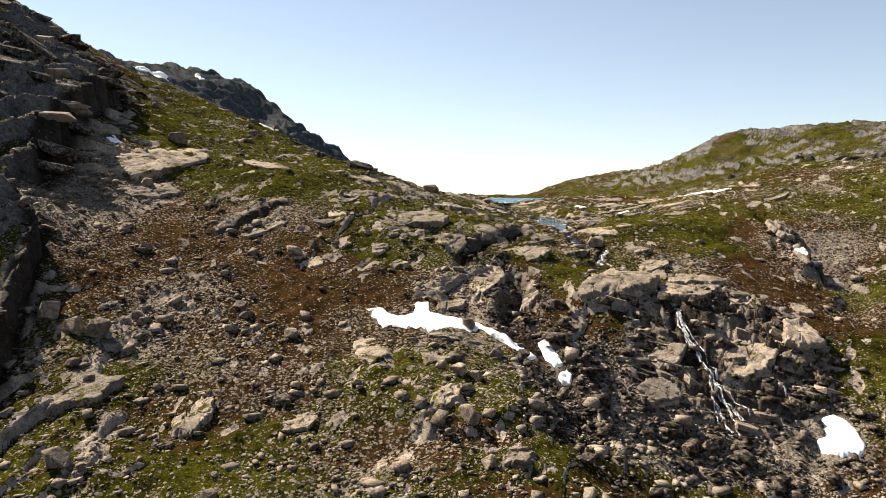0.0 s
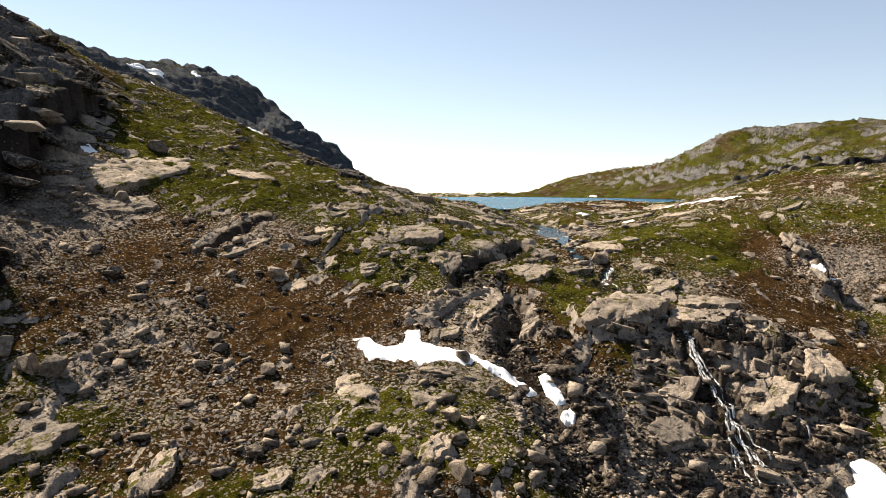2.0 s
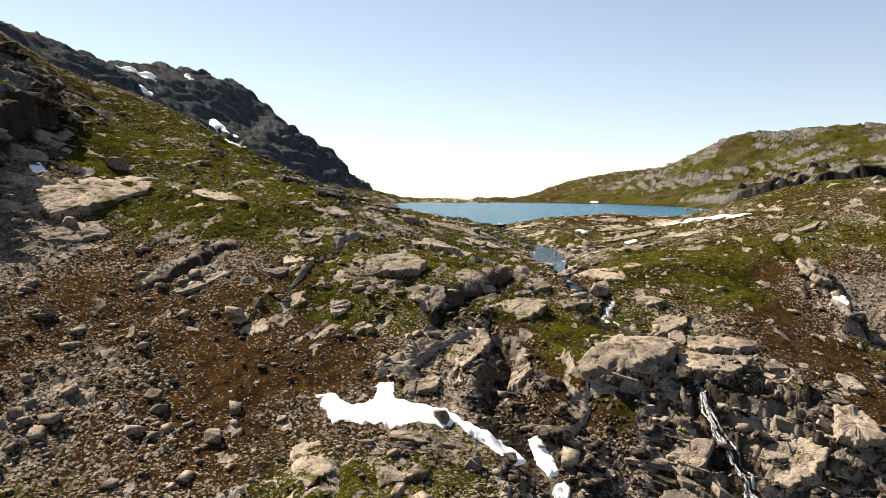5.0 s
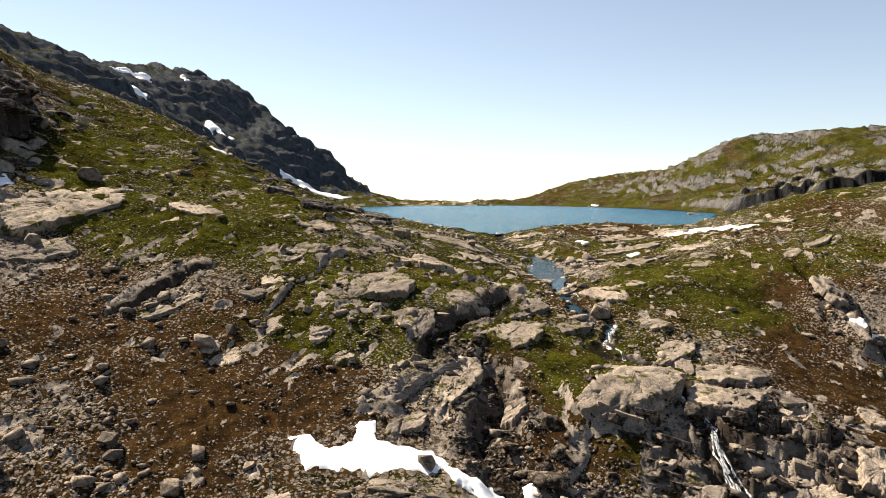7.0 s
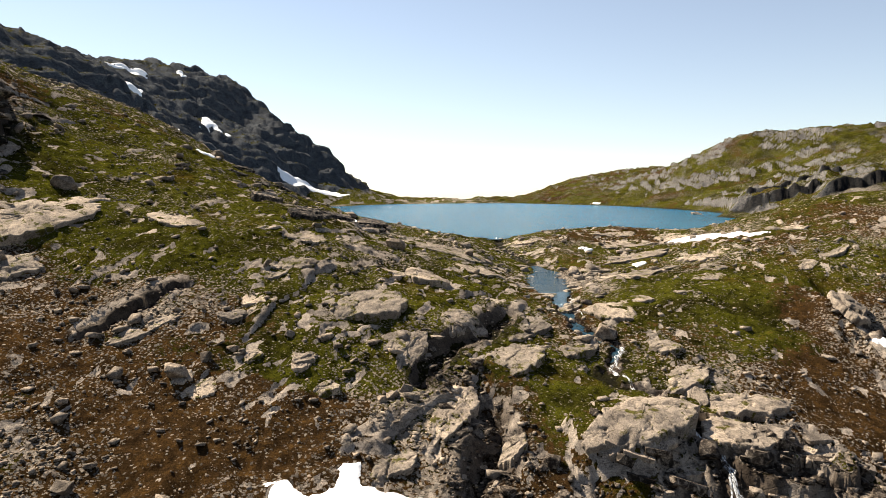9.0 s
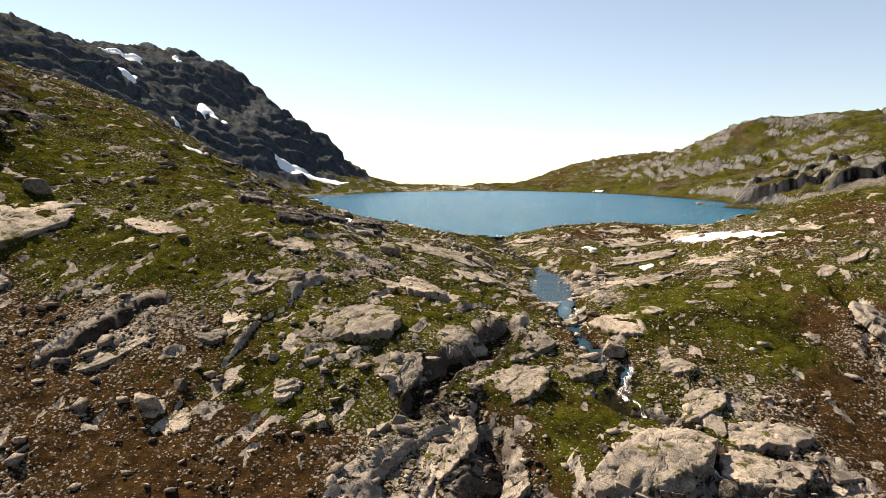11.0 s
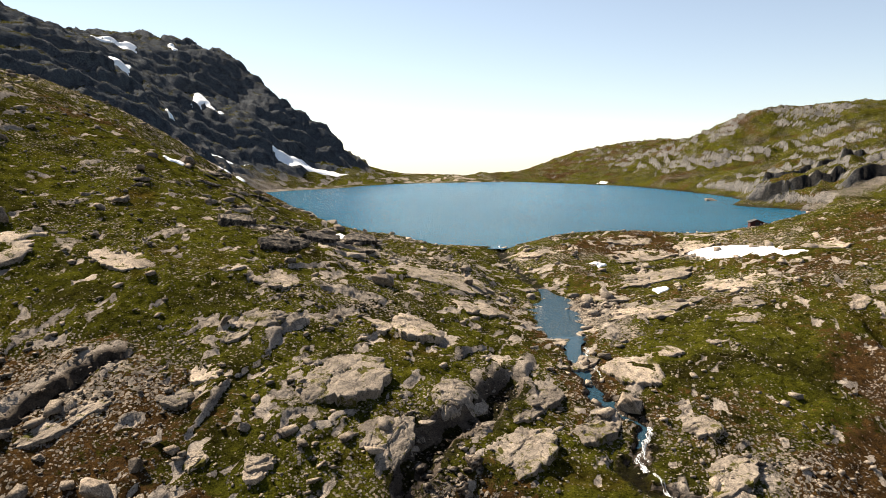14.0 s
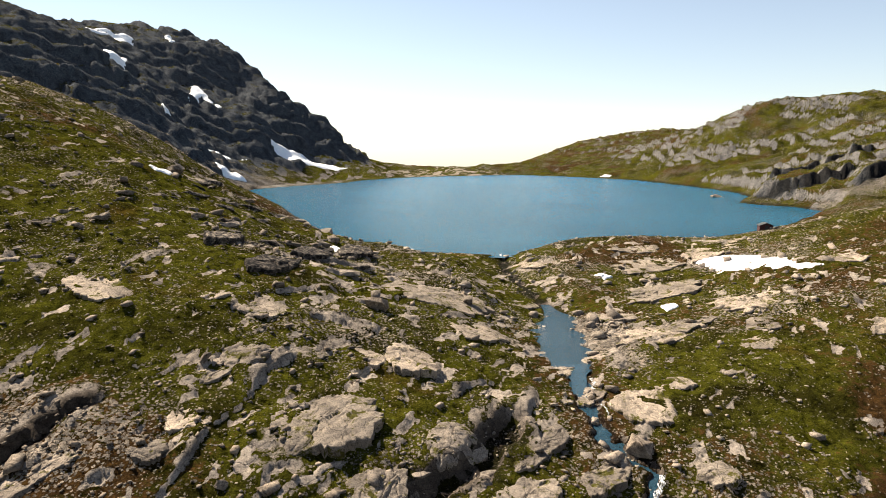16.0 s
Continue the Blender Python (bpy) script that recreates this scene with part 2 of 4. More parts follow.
# heights of the near valley at stations 20 m apart: x from -90 to 110, y from 55 to 215
STATION_X, STATION_Y = range(-90, 111, 20), range(55, 216, 20)
STATIONS = [
    [1.6, -10.4, -19.8, -22.1, -23.3, -20.9, -29.1, -29.6, -26.3, -23.6, -21.6],
    [12.1, 1.9, -11.8, -16.3, -17.4, -16.8, -24.9, -23.9, -17.1, -17.4, -15.3],
    [22.7, 11.7, 0.6, -7.8, -10.5, -12.6, -12.6, -14.1, -16.8, -12.9, -9.0],
    [32.2, 19.7, 5.0, -1.3, -2.3, -3.7, -7.4, -7.5, -10.6, -6.9, -2.6],
    [40.7, 28.1, 13.4, 7.4, 5.5, 0.6, -3.4, -2.2, -1.6, 0.3, 2.6],
    [46.2, 31.2, 18.5, 12.4, 9.0, 3.1, -2.0, -2.1, 2.1, 4.0, 7.8],
    [49.1, 36.4, 22.8, 17.0, 9.1, 2.5, 1.7, -2.1, 1.5, 5.4, 8.9],
    [48.6, 36.2, 27.3, 19.3, 9.5, 3.6, 0.8, 0.7, -0.4, 5.6, 10.9],
    [44.3, 35.4, 28.2, 14.9, 5.1, 0.5, -0.9, 1.5, 1.9, 1.9, 5.8],
]
# lines of the land further off: (x, y, z)
BANK = [(-72, 223, 37), (-62, 226, 33.8), (-51, 224, 29.3), (-40.5, 223, 23.8), (-30.7, 225.6, 16.3), (-20.3, 233, 9.3), (-13.2, 224, 5.2), (-5, 215, 3.8), (5, 206, 2.4)]
BEHIND_BANK = [(-100, 270, 40), (-70, 265, 22), (-52, 300, 12), (-70, 350, 9), (-110, 320, 33), (-160, 250, 60), (-170, 330, 64)]
SPUR = [(-182, 408, 91), (-163, 417, 80), (-147, 435, 78), (-123, 433, 61), (-101, 419, 41), (-89, 412, 29), (-77, 405, 18), (-68, 400, 9), (-140, 380, 57), (-110, 380, 35)]
MOUNTAIN = [(-160, 506, 83), (-155, 570, 88), (-147, 591, 94.0), (-126, 596, 91.2), (-101, 602, 85.7), (-77, 606, 69.0), (-57, 608, 43.1), (-29, 583, 34.8), (-21, 575, 25.8), (-12, 575, 13.7), (15, 656, 3), (48, 675, 1.5)]
MOUNTAIN_SIDE = [(-69, 516, 36), (-107, 536, 51), (-85, 577, 58), (-36, 524, 9), (-4, 530, 6), (-28, 568, 29), (-72, 580, 62), (-133, 465, 62), (-75, 460, 16), (-105, 470, 38), (-260, 580, 96), (-260, 420, 80), (-250, 250, 60), (-120, 720, 75), (-40, 720, 12)]
FAR_SHORE = [(80, 590, 0.8), (110, 600, 1.2), (45, 600, 0.6), (95, 690, -1.5), (50, 820, -4), (60, 1000, -25), (0, 1300, -40)]
FAR_HILL = [(211, 1020, 0.85), (247, 1012, 16.6), (282, 1002, 26.4), (316, 992, 32), (349, 980, 36), (289, 719, 27), (101, 699, 0), (180, 640, 5), (150, 760, 1), (230, 700, 15), (215, 850, 8), (330, 900, 31), (270, 1180, -6), (340, 1250, 4), (420, 1250, 14)]
RIGHT_HILL = [(257, 602, 38), (263, 555, 46), (266, 531, 49.5), (281, 523, 49), (302, 509, 51), (320, 498, 51), (241, 468, 24), (222, 526, 24), (205, 560, 14), (195, 470, 9), (240, 400, 24), (300, 420, 40), (380, 420, 50), (400, 600, 52)]
RIGHT_CLIFF = [(190, 312, 15), (170, 318, 8), (158, 328, 5), (215, 300, 16), (150, 260, 3.5), (190, 250, 11), (140, 225, 7), (180, 200, 13), (240, 330, 22), (260, 260, 24), (150, 150, 12), (150, 90, 0), (130, 50, -16)]
BELOW = [(-90, 20, -8), (-40, 20, -26), (0, 10, -34), (40, 10, -40), (90, 10, -34), (0, -60, -50), (-120, -60, -10), (120, -60, -40), (-160, 80, 45), (0, -300, -80), (-300, -100, 60), (300, -100, 20)]
HORIZON = [(600, 1200, 5), (480, 800, 32), (600, 500, 50), (200, 1500, -40), (450, 1500, -20), (-200, 1100, 40), (-300, 1500, 0), (100, 1150, -24), (420, 1000, 36), (170, 1300, -30), (60, 1500, -45), (800, 900, 20), (450, 650, 42)]
# the lake's edge in plan, from the outlet round by the right to the left bank
SHORE = [(34, 205), (42, 211), (54, 222), (66, 229), (78, 231), (90, 229), (101, 234), (112, 244), (128, 259), (146, 278), (160, 296), (158, 312), (151, 322), (147, 332), (152, 340), (166, 358), (172, 384), (172, 410),
         (170, 440), (163, 496), (130, 538), (108, 560), (79, 556), (44, 540), (17, 522), (-3, 492), (-15, 464), (-36, 439), (-51, 417), (-58, 380), (-50, 330), (-35, 280), (-16, 244), (0, 226), (11, 215), (22, 209)]

KNOTS = np.array([(x, y, z) for y, row in zip(STATION_Y, STATIONS) for x, z in zip(STATION_X, row)]
                 + BANK + BEHIND_BANK + SPUR + MOUNTAIN + MOUNTAIN_SIDE + FAR_SHORE + FAR_HILL + RIGHT_HILL + RIGHT_CLIFF + BELOW + HORIZON, float)


def plate(a, b):
    r2 = (a[:, :1] - b[None, :, 0]) ** 2 + (a[:, 1:2] - b[None, :, 1]) ** 2
    return 0.5 * r2 * np.log(r2 + 1e-6)


def bent_sheet():
    n = len(KNOTS)
    m = np.zeros((n + 3, n + 3))
    m[:n, :n] = plate(KNOTS, KNOTS) + np.eye(n) * 0.5
    m[:n, n], m[:n, n + 1:] = 1, KNOTS[:, :2]
    m[n, :n], m[n + 1:, :n] = 1, KNOTS[:, :2].T
    return np.linalg.solve(m, np.r_[KNOTS[:, 2], 0, 0, 0])


SHEET = bent_sheet()


def broad(x, y):
    """The land without its detail."""
    out = np.empty(len(x))
    n = len(KNOTS)
    for a in range(0, len(x), 20000):
        q = np.stack([x[a:a + 20000], y[a:a + 20000]], -1)
        out[a:a + 20000] = plate(q, KNOTS) @ SHEET[:n] + SHEET[n] + q @ SHEET[n + 1:]
    return out


def edge_distance(x, y, ring):
    """Distance to a closed outline, negative inside."""
    best, inside = np.full(len(x), 1e9), np.zeros(len(x), bool)
    for (ax, ay), (bx, by) in zip(ring, ring[1:] + ring[:1]):
        dx, dy = bx - ax, by - ay
        t = np.clip(((x - ax) * dx + (y - ay) * dy) / (dx * dx + dy * dy), 0, 1)
        best = np.minimum(best, np.hypot(x - ax - t * dx, y - ay - t * dy))
        if ay != by:
            inside ^= ((ay > y) != (by > y)) & (x < dx * (y - ay) / dy + ax)
    return np.where(inside, -best, best)


def line_distance(x, y, line):
    """Distance to an open line, and how far along it (0 to 1)."""
    best, along = np.full(len(x), 1e9), np.zeros(len(x))
    for k, ((ax, ay), (bx, by)) in enumerate(zip(line, line[1:])):
        dx, dy = bx - ax, by - ay
        t = np.clip(((x - ax) * dx + (y - ay) * dy) / (dx * dx + dy * dy), 0, 1)
        d = np.hypot(x - ax - t * dx, y - ay - t * dy)
        along = np.where(d < best, (k + t) / (len(line) - 1), along)
        best = np.minimum(best, d)
    return best, along


# the stream from the lake's outlet through the pool and over the fall: (x, y, water level, half width)
STREAM = [(34.5, 208, 0.0, 0.4), (32.8, 194.4, -0.8, 0.25), (34.1, 179.5, -2.0, 0.3), (35.5, 171.3, -2.8, 0.4), (36.2, 164.5, -3.2, 1.2), (34.2, 157, -3.35, 1.9), (33.0, 148.7, -3.4, 2.2), (32.2, 141.5, -3.5, 1.5), (31.9, 136.5, -3.9, 0.6), (30.8, 131, -4.3, 0.5), (31.2, 128, -4.9, 0.5), (31.3, 124.5, -5.5, 0.35),
          (32.7, 121.3, -6.2, 0.35), (34.4, 118.9, -6.9, 0.35), (33.2, 115.5, -7.8, 0.35), (31.2, 112.8, -8.5, 0.35), (31.0, 110, -8.8, 0.35), (32.5, 108.6, -9.2, 0.35), (35.3, 106.4, -10.0, 0.35), (37.2, 103, -10.7, 0.35), (37.7, 99, -11.8, 0.45), (37.0, 93.5, -13.2, 0.4),
          (36.4, 90, -15.6, 0.4), (36.6, 86.5, -18.0, 0.45), (37.0, 82.7, -20.6, 0.6), (37.2, 79.5, -22.7, 0.8)]
GORGE = [(15.9, 109), (16.4, 104), (16.7, 99), (15.4, 93), (16, 88.5), (17.7, 85), (18.3, 78), (17.5, 71), (21, 60)]
CLEFT = [(9.4, 104.5), (10.6, 107), (11.4, 109), (12.9, 113), (15.1, 115.2), (17.8, 117.4), (21, 123), (24, 128)]
# breaks in the slope, the high side on the left hand: height, line
SCARPS = [(2.4, [(69.6, 114), (70.0, 119), (69.6, 125), (70.8, 132)]), (6.0, [(-51, 104), (-50.5, 112), (-50.5, 119), (-51.5, 126), (-53, 134), (-52.5, 142), (-53.5, 152), (-56, 164), (-61, 176)]), (4.5, [(-37.5, 68), (-38.5, 76), (-39.8, 83), (-41, 89), (-43, 95), (-48, 100)]),
          (0.9, [(-26, 109), (-22.5, 114.0), (-20, 117), (-17.6, 120.3), (-15, 122)]),
          (5.0, [(150, 330), (158, 323), (166, 318), (176, 315), (186, 315)]), (5.5, [(172, 303), (184, 303), (196, 300), (206, 303), (218, 297), (238, 299)]), (4.0, [(165, 352), (180, 350), (200, 356), (225, 360)])]
RIGHT_GULLY = [(73, 140), (69.5, 128), (67, 121), (72, 110), (64, 98)]
# rises with steep sides: x, y, half length along x and y, height
BLUFFS = [(-54, 91, 9, 9, 3.5), (5, 71, 8, 6, 0.8), (28.5, 99, 5.5, 4.5, 1.4), (44, 96, 6, 4, 1.5), (49, 90, 5, 5, 1.5)]
# patches of ground: x, y, half length along x and y, more or less of it
STONY = [(-46, 120, 9, 18, 0.5), (-42, 112, 10, 22, 0.25), (-24, 92, 15, 14, 0.05), (5, 90, 12, 6, 0.2), (24, 80, 9, 13, 0.6), (40, 76, 14, 7, 0.6), (70, 120, 12, 9, 0.45), (42, 92, 12, 12, 0.25), (50, 134, 13, 15, -0.2), (-20, 118, 12, 8, 0.05), (-28, 130, 12, 12, -0.15),
         (-28, 165, 26, 26, -0.1), (2, 109, 12, 5, -0.1), (39, 152, 5, 14, 0.6), (14, 100, 8, 8, 0.3), (-75, 395, 30, 40, 0.7), (172, 296, 30, 9, 0.5), (-40, 440, 40, 30, 0.5)]
BROWN = [(-24, 97, 18, 15, 0.45), (-3, 98, 11, 8, 0.6), (60, 104, 13, 13, 0.6), (70, 122, 12, 10, 0.45), (50, 136, 13, 14, -0.3), (40, 160, 12, 24, -0.2), (-30, 165, 30, 30, -0.4), (-6, 133, 16, 14, -0.35), (2, 109, 12, 5, -0.5),
         (25, 109, 4, 7, -0.6), (3, 76, 11, 8, -0.35), (0, 65, 12, 5, 0.5), (12, 142, 14, 20, -0.4), (-20, 118, 12, 7, 0.2), (-40, 112, 12, 16, 0.2), (58, 126, 14, 9, -0.1), (52, 109, 9, 4, 0.5), (-28, 134, 13, 13, -0.3), (6, 178, 26, 26, -0.6), (80, 150, 20, 25, 0.1), (250, 450, 200, 200, -0.2), (-80, 520, 200, 160, -0.5)]
BARE = [(42, 91, 13, 14, 0.65), (30, 560, 110, 45, 0.5), (120, 600, 60, 40, 0.4), (-40, 460, 30, 50, 0.4), (30, 101, 9, 6, 0.5), (50, 134, 12, 14, -0.5), (40, 160, 10, 22, 0.4), (52, 190, 28, 14, 0.3), (-28, 165, 26, 26, -0.15), (25, 109, 4, 7, -0.5), (15, 98, 5, 9, 0.4), (-66, 130, 12, 30, 0.4), (-47, 122, 8, 17, -0.7), (24, 115, 5, 8, 0.3),
        (-110, 500, 90, 120, 0.35), (60, 205, 40, 9, 0.3), (12, 150, 20, 36, 0.42), (-5, 118, 14, 10, 0.15), (190, 316, 40, 9, 0.1), (72, 158, 14, 16, 0.2), (-14, 96, 14, 8, -0.2), (-30, 101, 15, 14, -0.5), (18, 180, 22, 22, 0.2), (-24, 126, 12, 12, -0.15)]


def patches(x, y, table):
    out = np.zeros(len(x))
    jx, jy = x + 2.5 * ripple(x / 8, y / 8, 131), y + 2.5 * ripple(x / 8, y / 8, 137)
    for px, py, rx, ry, amount in table:
        out += amount * smooth(1.25, 0.55, np.hypot((jx - px) / rx, (jy - py) / ry))
    return out


def ledges(x, y, size, turn, seed):
    """Tilted beds of rock that strike at `turn` degrees from +y: 0 at the foot, 1 at the brink, with the drop to the right. Also where the brink is."""
    c, s = np.cos(np.radians(turn)), np.sin(np.radians(turn))
    u, v = x * c - y * s, x * s + y * c
    p = u / size + 0.8 * ripple(v / size / 2.2, u / size / 2.2, seed) + 0.35 * ripple(v / size * 1.1, u / size * 1.1, seed + 5)
    f = p - np.floor(p)
    amp = smooth(0.0, 0.5, ripple(v / size / 1.3 + 31 * np.floor(p), u / size / 5, seed + 9))
    return np.where(f < 0.93, f / 0.93, (1 - f) / 0.07), amp, f


def trench(x, y, line, width, depth):
    d, along = line_distance(x + 0.8 * ripple(x / 3, y / 3, 141), y + 0.8 * ripple(x / 3, y / 3, 143), line)
    return depth * smooth(width, width * 0.25, d) * smooth(0, 0.12, along) * smooth(1, 0.88, along)


def scarp(x, y, line, up):
    """A sharp break: how far the ground is lifted, how bare it is above and how much shade is painted at its foot."""
    k = max(1.0, up / 2.5)
    jx, jy = x + 0.5 * k * ripple(x / 1.9 / k, y / 1.9 / k, 301) + 0.2 * k * ripple(x / 0.6 / k, y / 0.6 / k, 303), y + 0.5 * k * ripple(x / 1.9 / k, y / 1.9 / k, 305)
    best, along, side = np.full(len(x), 1e9), np.zeros(len(x)), np.zeros(len(x))
    for i, ((ax, ay), (bx, by)) in enumerate(zip(line, line[1:])):
        dx, dy = bx - ax, by - ay
        t = np.clip(((jx - ax) * dx + (jy - ay) * dy) / (dx * dx + dy * dy), 0, 1)
        ex, ey = jx - ax - t * dx, jy - ay - t * dy
        d = np.hypot(ex, ey)
        nearer = d < best
        along, side = np.where(nearer, (i + t) / (len(line) - 1), along), np.where(nearer, np.sign(dx * ey - dy * ex), side)
        best = np.minimum(best, d)
    s = best * side
    ends = smooth(0, 0.15, along) * smooth(1, 0.85, along)
    lift = up * (0.75 * smooth(-0.15 * k, 0.2 * k, s) * smooth(5.0 * max(1, up / 2), 0.8, s) - 0.35 * min(1, 2.5 / up) * smooth(1.3, 0.2, -s) * smooth(0.1, -0.1, s)) * ends
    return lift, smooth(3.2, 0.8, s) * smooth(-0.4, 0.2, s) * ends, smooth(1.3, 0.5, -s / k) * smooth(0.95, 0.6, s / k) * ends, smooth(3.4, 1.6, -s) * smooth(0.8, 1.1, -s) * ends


def land(x, y, masks=False):
    """Height, and where bedrock, wet ground and painted shade and haze lie."""
    x, y = np.asarray(x, float), np.asarray(y, float)
    h = broad(x, y)
    far = smooth(230, 330, y)
    wild = smooth(-32, -58, x + 0.22 * (y - 120)) * smooth(190, 165, y)  # the crags on the left
    d = edge_distance(x + 1.6 * ripple(x / 7, y / 7, 3) + 0.7 * (1 - far) * ripple(x / 2.3, y / 2.3, 4), y + 1.6 * ripple(x / 7, y / 7, 5), SHORE)
    calm = smooth(0.5, 9, d)
    for bx, by, rx, ry, up in BLUFFS:
        near = (np.abs(x - bx) < rx * 2) & (np.abs(y - by) < ry * 2)
        qx, qy = x[near], y[near]
        r = np.hypot((qx - bx) / rx, (qy - by) / ry) + 0.18 * ripple(qx / (0.45 * ry + 1.2), qy / (0.45 * ry + 1.2), 151) + 0.06 * ripple(qx, qy, 157)
        h[near] += up * smooth(1.12, 0.78, r)
    big, amp1, f1 = ledges(x, y, 8.5, 24, 11)
    small, amp2, f2 = ledges(x, y, 3.1, 30, 23)
    tiny, amp3, f3 = ledges(x, y, 1.3, 12, 37)
    bare = patches(x, y, BARE)
    rough = np.clip(0.55 + bare, 0.15, 1.3)
    a1 = (1.0 + 1.4 * wild - 0.3 * far) * amp1 * rough
    a2 = (0.5 + 0.5 * wild + 0.3 * far) * amp2 * rough
    h = h + calm * (a1 * (big - 0.45) + a2 * (small - 0.45) + 0.22 * rough * amp3 * (tiny - 0.5))
    # steps of level beds on the crags, the fall, the mountain and the hills
    fall = smooth(1.1, 0.6, np.hypot((x - 41) / 13, (y - 88) / 13))
    peak = far * smooth(60, -20, x)
    step = 2.2 + 2.4 * far + 2.2 * peak - 0.6 * fall + 2.0 * wild
    beds = (h + fall * 0.22 * x + far * 0.2 * x + peak * 0.12 * x) / step + (0.8 - 0.5 * fall) * fractal(x, y, 45, 3, 41) + 0.12 * far * fractal(x, y, 16, 3, 43)
    fb = beds - np.floor(beds)
    stair = (smooth(0.0, 0.16 + 0.16 * peak, fb) - fb - 0.42 + 0.08 * peak) * step
    fine_beds = beds * 3.3 + 0.5 * ripple(x / 30, y / 30, 45)
    stair = stair + (smooth(0.0, 0.3, fine_beds - np.floor(fine_beds)) - (fine_beds - np.floor(fine_beds)) - 0.35) * step * 0.22 * far
    cliffy = np.clip(wild * 0.9 + fall * 0.9 + far * smooth(4, 12, h) * 0.95 + peak * smooth(5, 14, h) * 0.6, 0, 1) * np.maximum(np.maximum(fall, 0.42 * peak), smooth(-0.3, 0.3, ripple(x / 38, y / 38, 47)))
    h = h + cliffy * stair
    h = h + calm * (0.5 * fractal(x, y, 12, 3, 51) * (1 + 0.9 * far + 0.5 * wild + 2.2 * far * smooth(40, 110, x) + 2.6 * peak * smooth(5, 20, h)) + 0.27 * fractal(x, y, 2.6, 4, 61, 0.55))
    h = h + far * 1.6 * fractal(x, y, 40, 3, 71) * calm
    h = h - trench(x, y, GORGE, 3.4, 2.2) * (0.7 + 0.5 * ripple(x / 4, y / 4, 145)) - trench(x, y, CLEFT, 1.7, 1.3) - trench(x, y, RIGHT_GULLY, 3.0, 1.2)
    crown, cleft_shade = np.zeros(len(x)), np.zeros(len(x))
    for up, line in SCARPS:
        lx, ly = [p[0] for p in line], [p[1] for p in line]
        near = (x > min(lx) - 6 - 2.5 * up) & (x < max(lx) + 6 + 2.5 * up) & (y > min(ly) - 6 - 2.5 * up) & (y < max(ly) + 6 + 2.5 * up)
        lift, top, foot, apron = scarp(x[near], y[near], line, up)
        h[near] += lift
        crown[near], cleft_shade[near] = np.maximum(crown[near], np.maximum(top, (0.5 if up < 1 else 0.1) * apron)), np.maximum(cleft_shade[near], foot)
    cu, cv = x * 0.914 - y * 0.407, x * 0.407 + y * 0.914
    span = 1 + 1.6 * far
    vein = fractal(cu / 2.9 / span, cv / 5.0 / span, 1.0, 5, 251, 0.6)
    rock = np.clip(0.5 * peak * smooth(6, 18, h) + smooth(0.56 - 0.20 * far, 0.70 - 0.14 * far, vein + 0.42 * bare) + 0.3 * bare + 0.6 * amp1 * smooth(0.62, 0.85, f1) + 0.6 * amp2 * smooth(0.7, 0.9, f2) + 0.75 * crown + cliffy * smooth(0.5, 0.0, fb), 0, 1)
    rock = rock * (1 - 0.38 * far * smooth(60, 120, x) * (1 - cleft_shade))
    # broken blocks, longer along the strike
    sc = 1 + 1.5 * far
    v1, e1 = broken(cu / 1.9 / sc + 0.3 * ripple(cu / 3, cv / 3, 221), cv / 3.4 / sc, 231)
    v2, e2 = broken(cu / 0.75 / sc, cv / 1.2 / sc, 241)
    loose = (1 - 0.85 * far) * smooth(0.4, 0.8, rock)
    crack = smooth(0.16, 0.0, e1) * 0.30 + smooth(0.2, 0.0, e2) * 0.10
    h = h + calm * loose * (0.26 * v1 + 0.10 * v2 - crack) * (1 + 0.8 * far + 1.2 * wild + 1.6 * fall)
    # the lake's bed and its edge
    h = np.where(d < 0, -np.minimum(5, 0.15 - 0.22 * d), np.where(d < 7, np.maximum(h, 0.04 + 0.10 * d), h))
    h = np.where((far > 0.3) & (x > 60) & (d > 0), np.minimum(h, 0.3 + 0.5 * d + 3 * np.maximum(d - 5, 0)), h)
    # the stream's bed
    line = [(a, b) for a, b, _, _ in STREAM]
    sd, along = line_distance(x + 0.9 * ripple(x / 2.6, y / 2.6, 161) + 0.4 * ripple(x, y, 163), y + 0.9 * ripple(x / 2.6, y / 2.6, 167), line)
    k = along * (len(STREAM) - 1)
    level = np.interp(k, range(len(STREAM)), [s[2] for s in STREAM])
    half = np.interp(k, range(len(STREAM)), [s[3] for s in STREAM])
    bank = level - 0.2 + 0.22 * ripple(x / 1.7, y / 1.7, 165) * smooth(half, half + 0.8, sd) + np.where(y > 132, 0.16 + 0.015 * sd, 1.2) * np.maximum(sd - half, 0)
    h = np.where((d > 0) & (y > 100), np.minimum(h, np.maximum(bank, level - 0.2)) * smooth(14, 9, sd) + h * smooth(9, 14, sd), h)
    keep = smooth(half * 0.95, half + np.where((y > 164) | (y < 134), 0.5, 1.0), sd)
    h = np.where(d > -2, (level - 0.3) * (1 - keep) + h * keep, h)
    if not masks:
        return h
    # painted shade on scarp faces and in the gorge, added to the wet mask
    gash_shade = cleft_shade + trench(x, y, CLEFT, 3.6, 0.95) + trench(x, y, GORGE, 5.5, 0.9) * smooth(-0.9, 0.0, fractal(x, y, 4, 2, 173))
    wet = np.clip(smooth(half + 1.3, half + 0.3, sd + 0.7 * ripple(x / 1.3, y / 1.3, 175)) + 0.9 * fall * smooth(-0.35, 0.15, fractal(x, y, 5, 2, 171)) + gash_shade + smooth(1.2, 0.2, np.abs(d)), 0, 1)
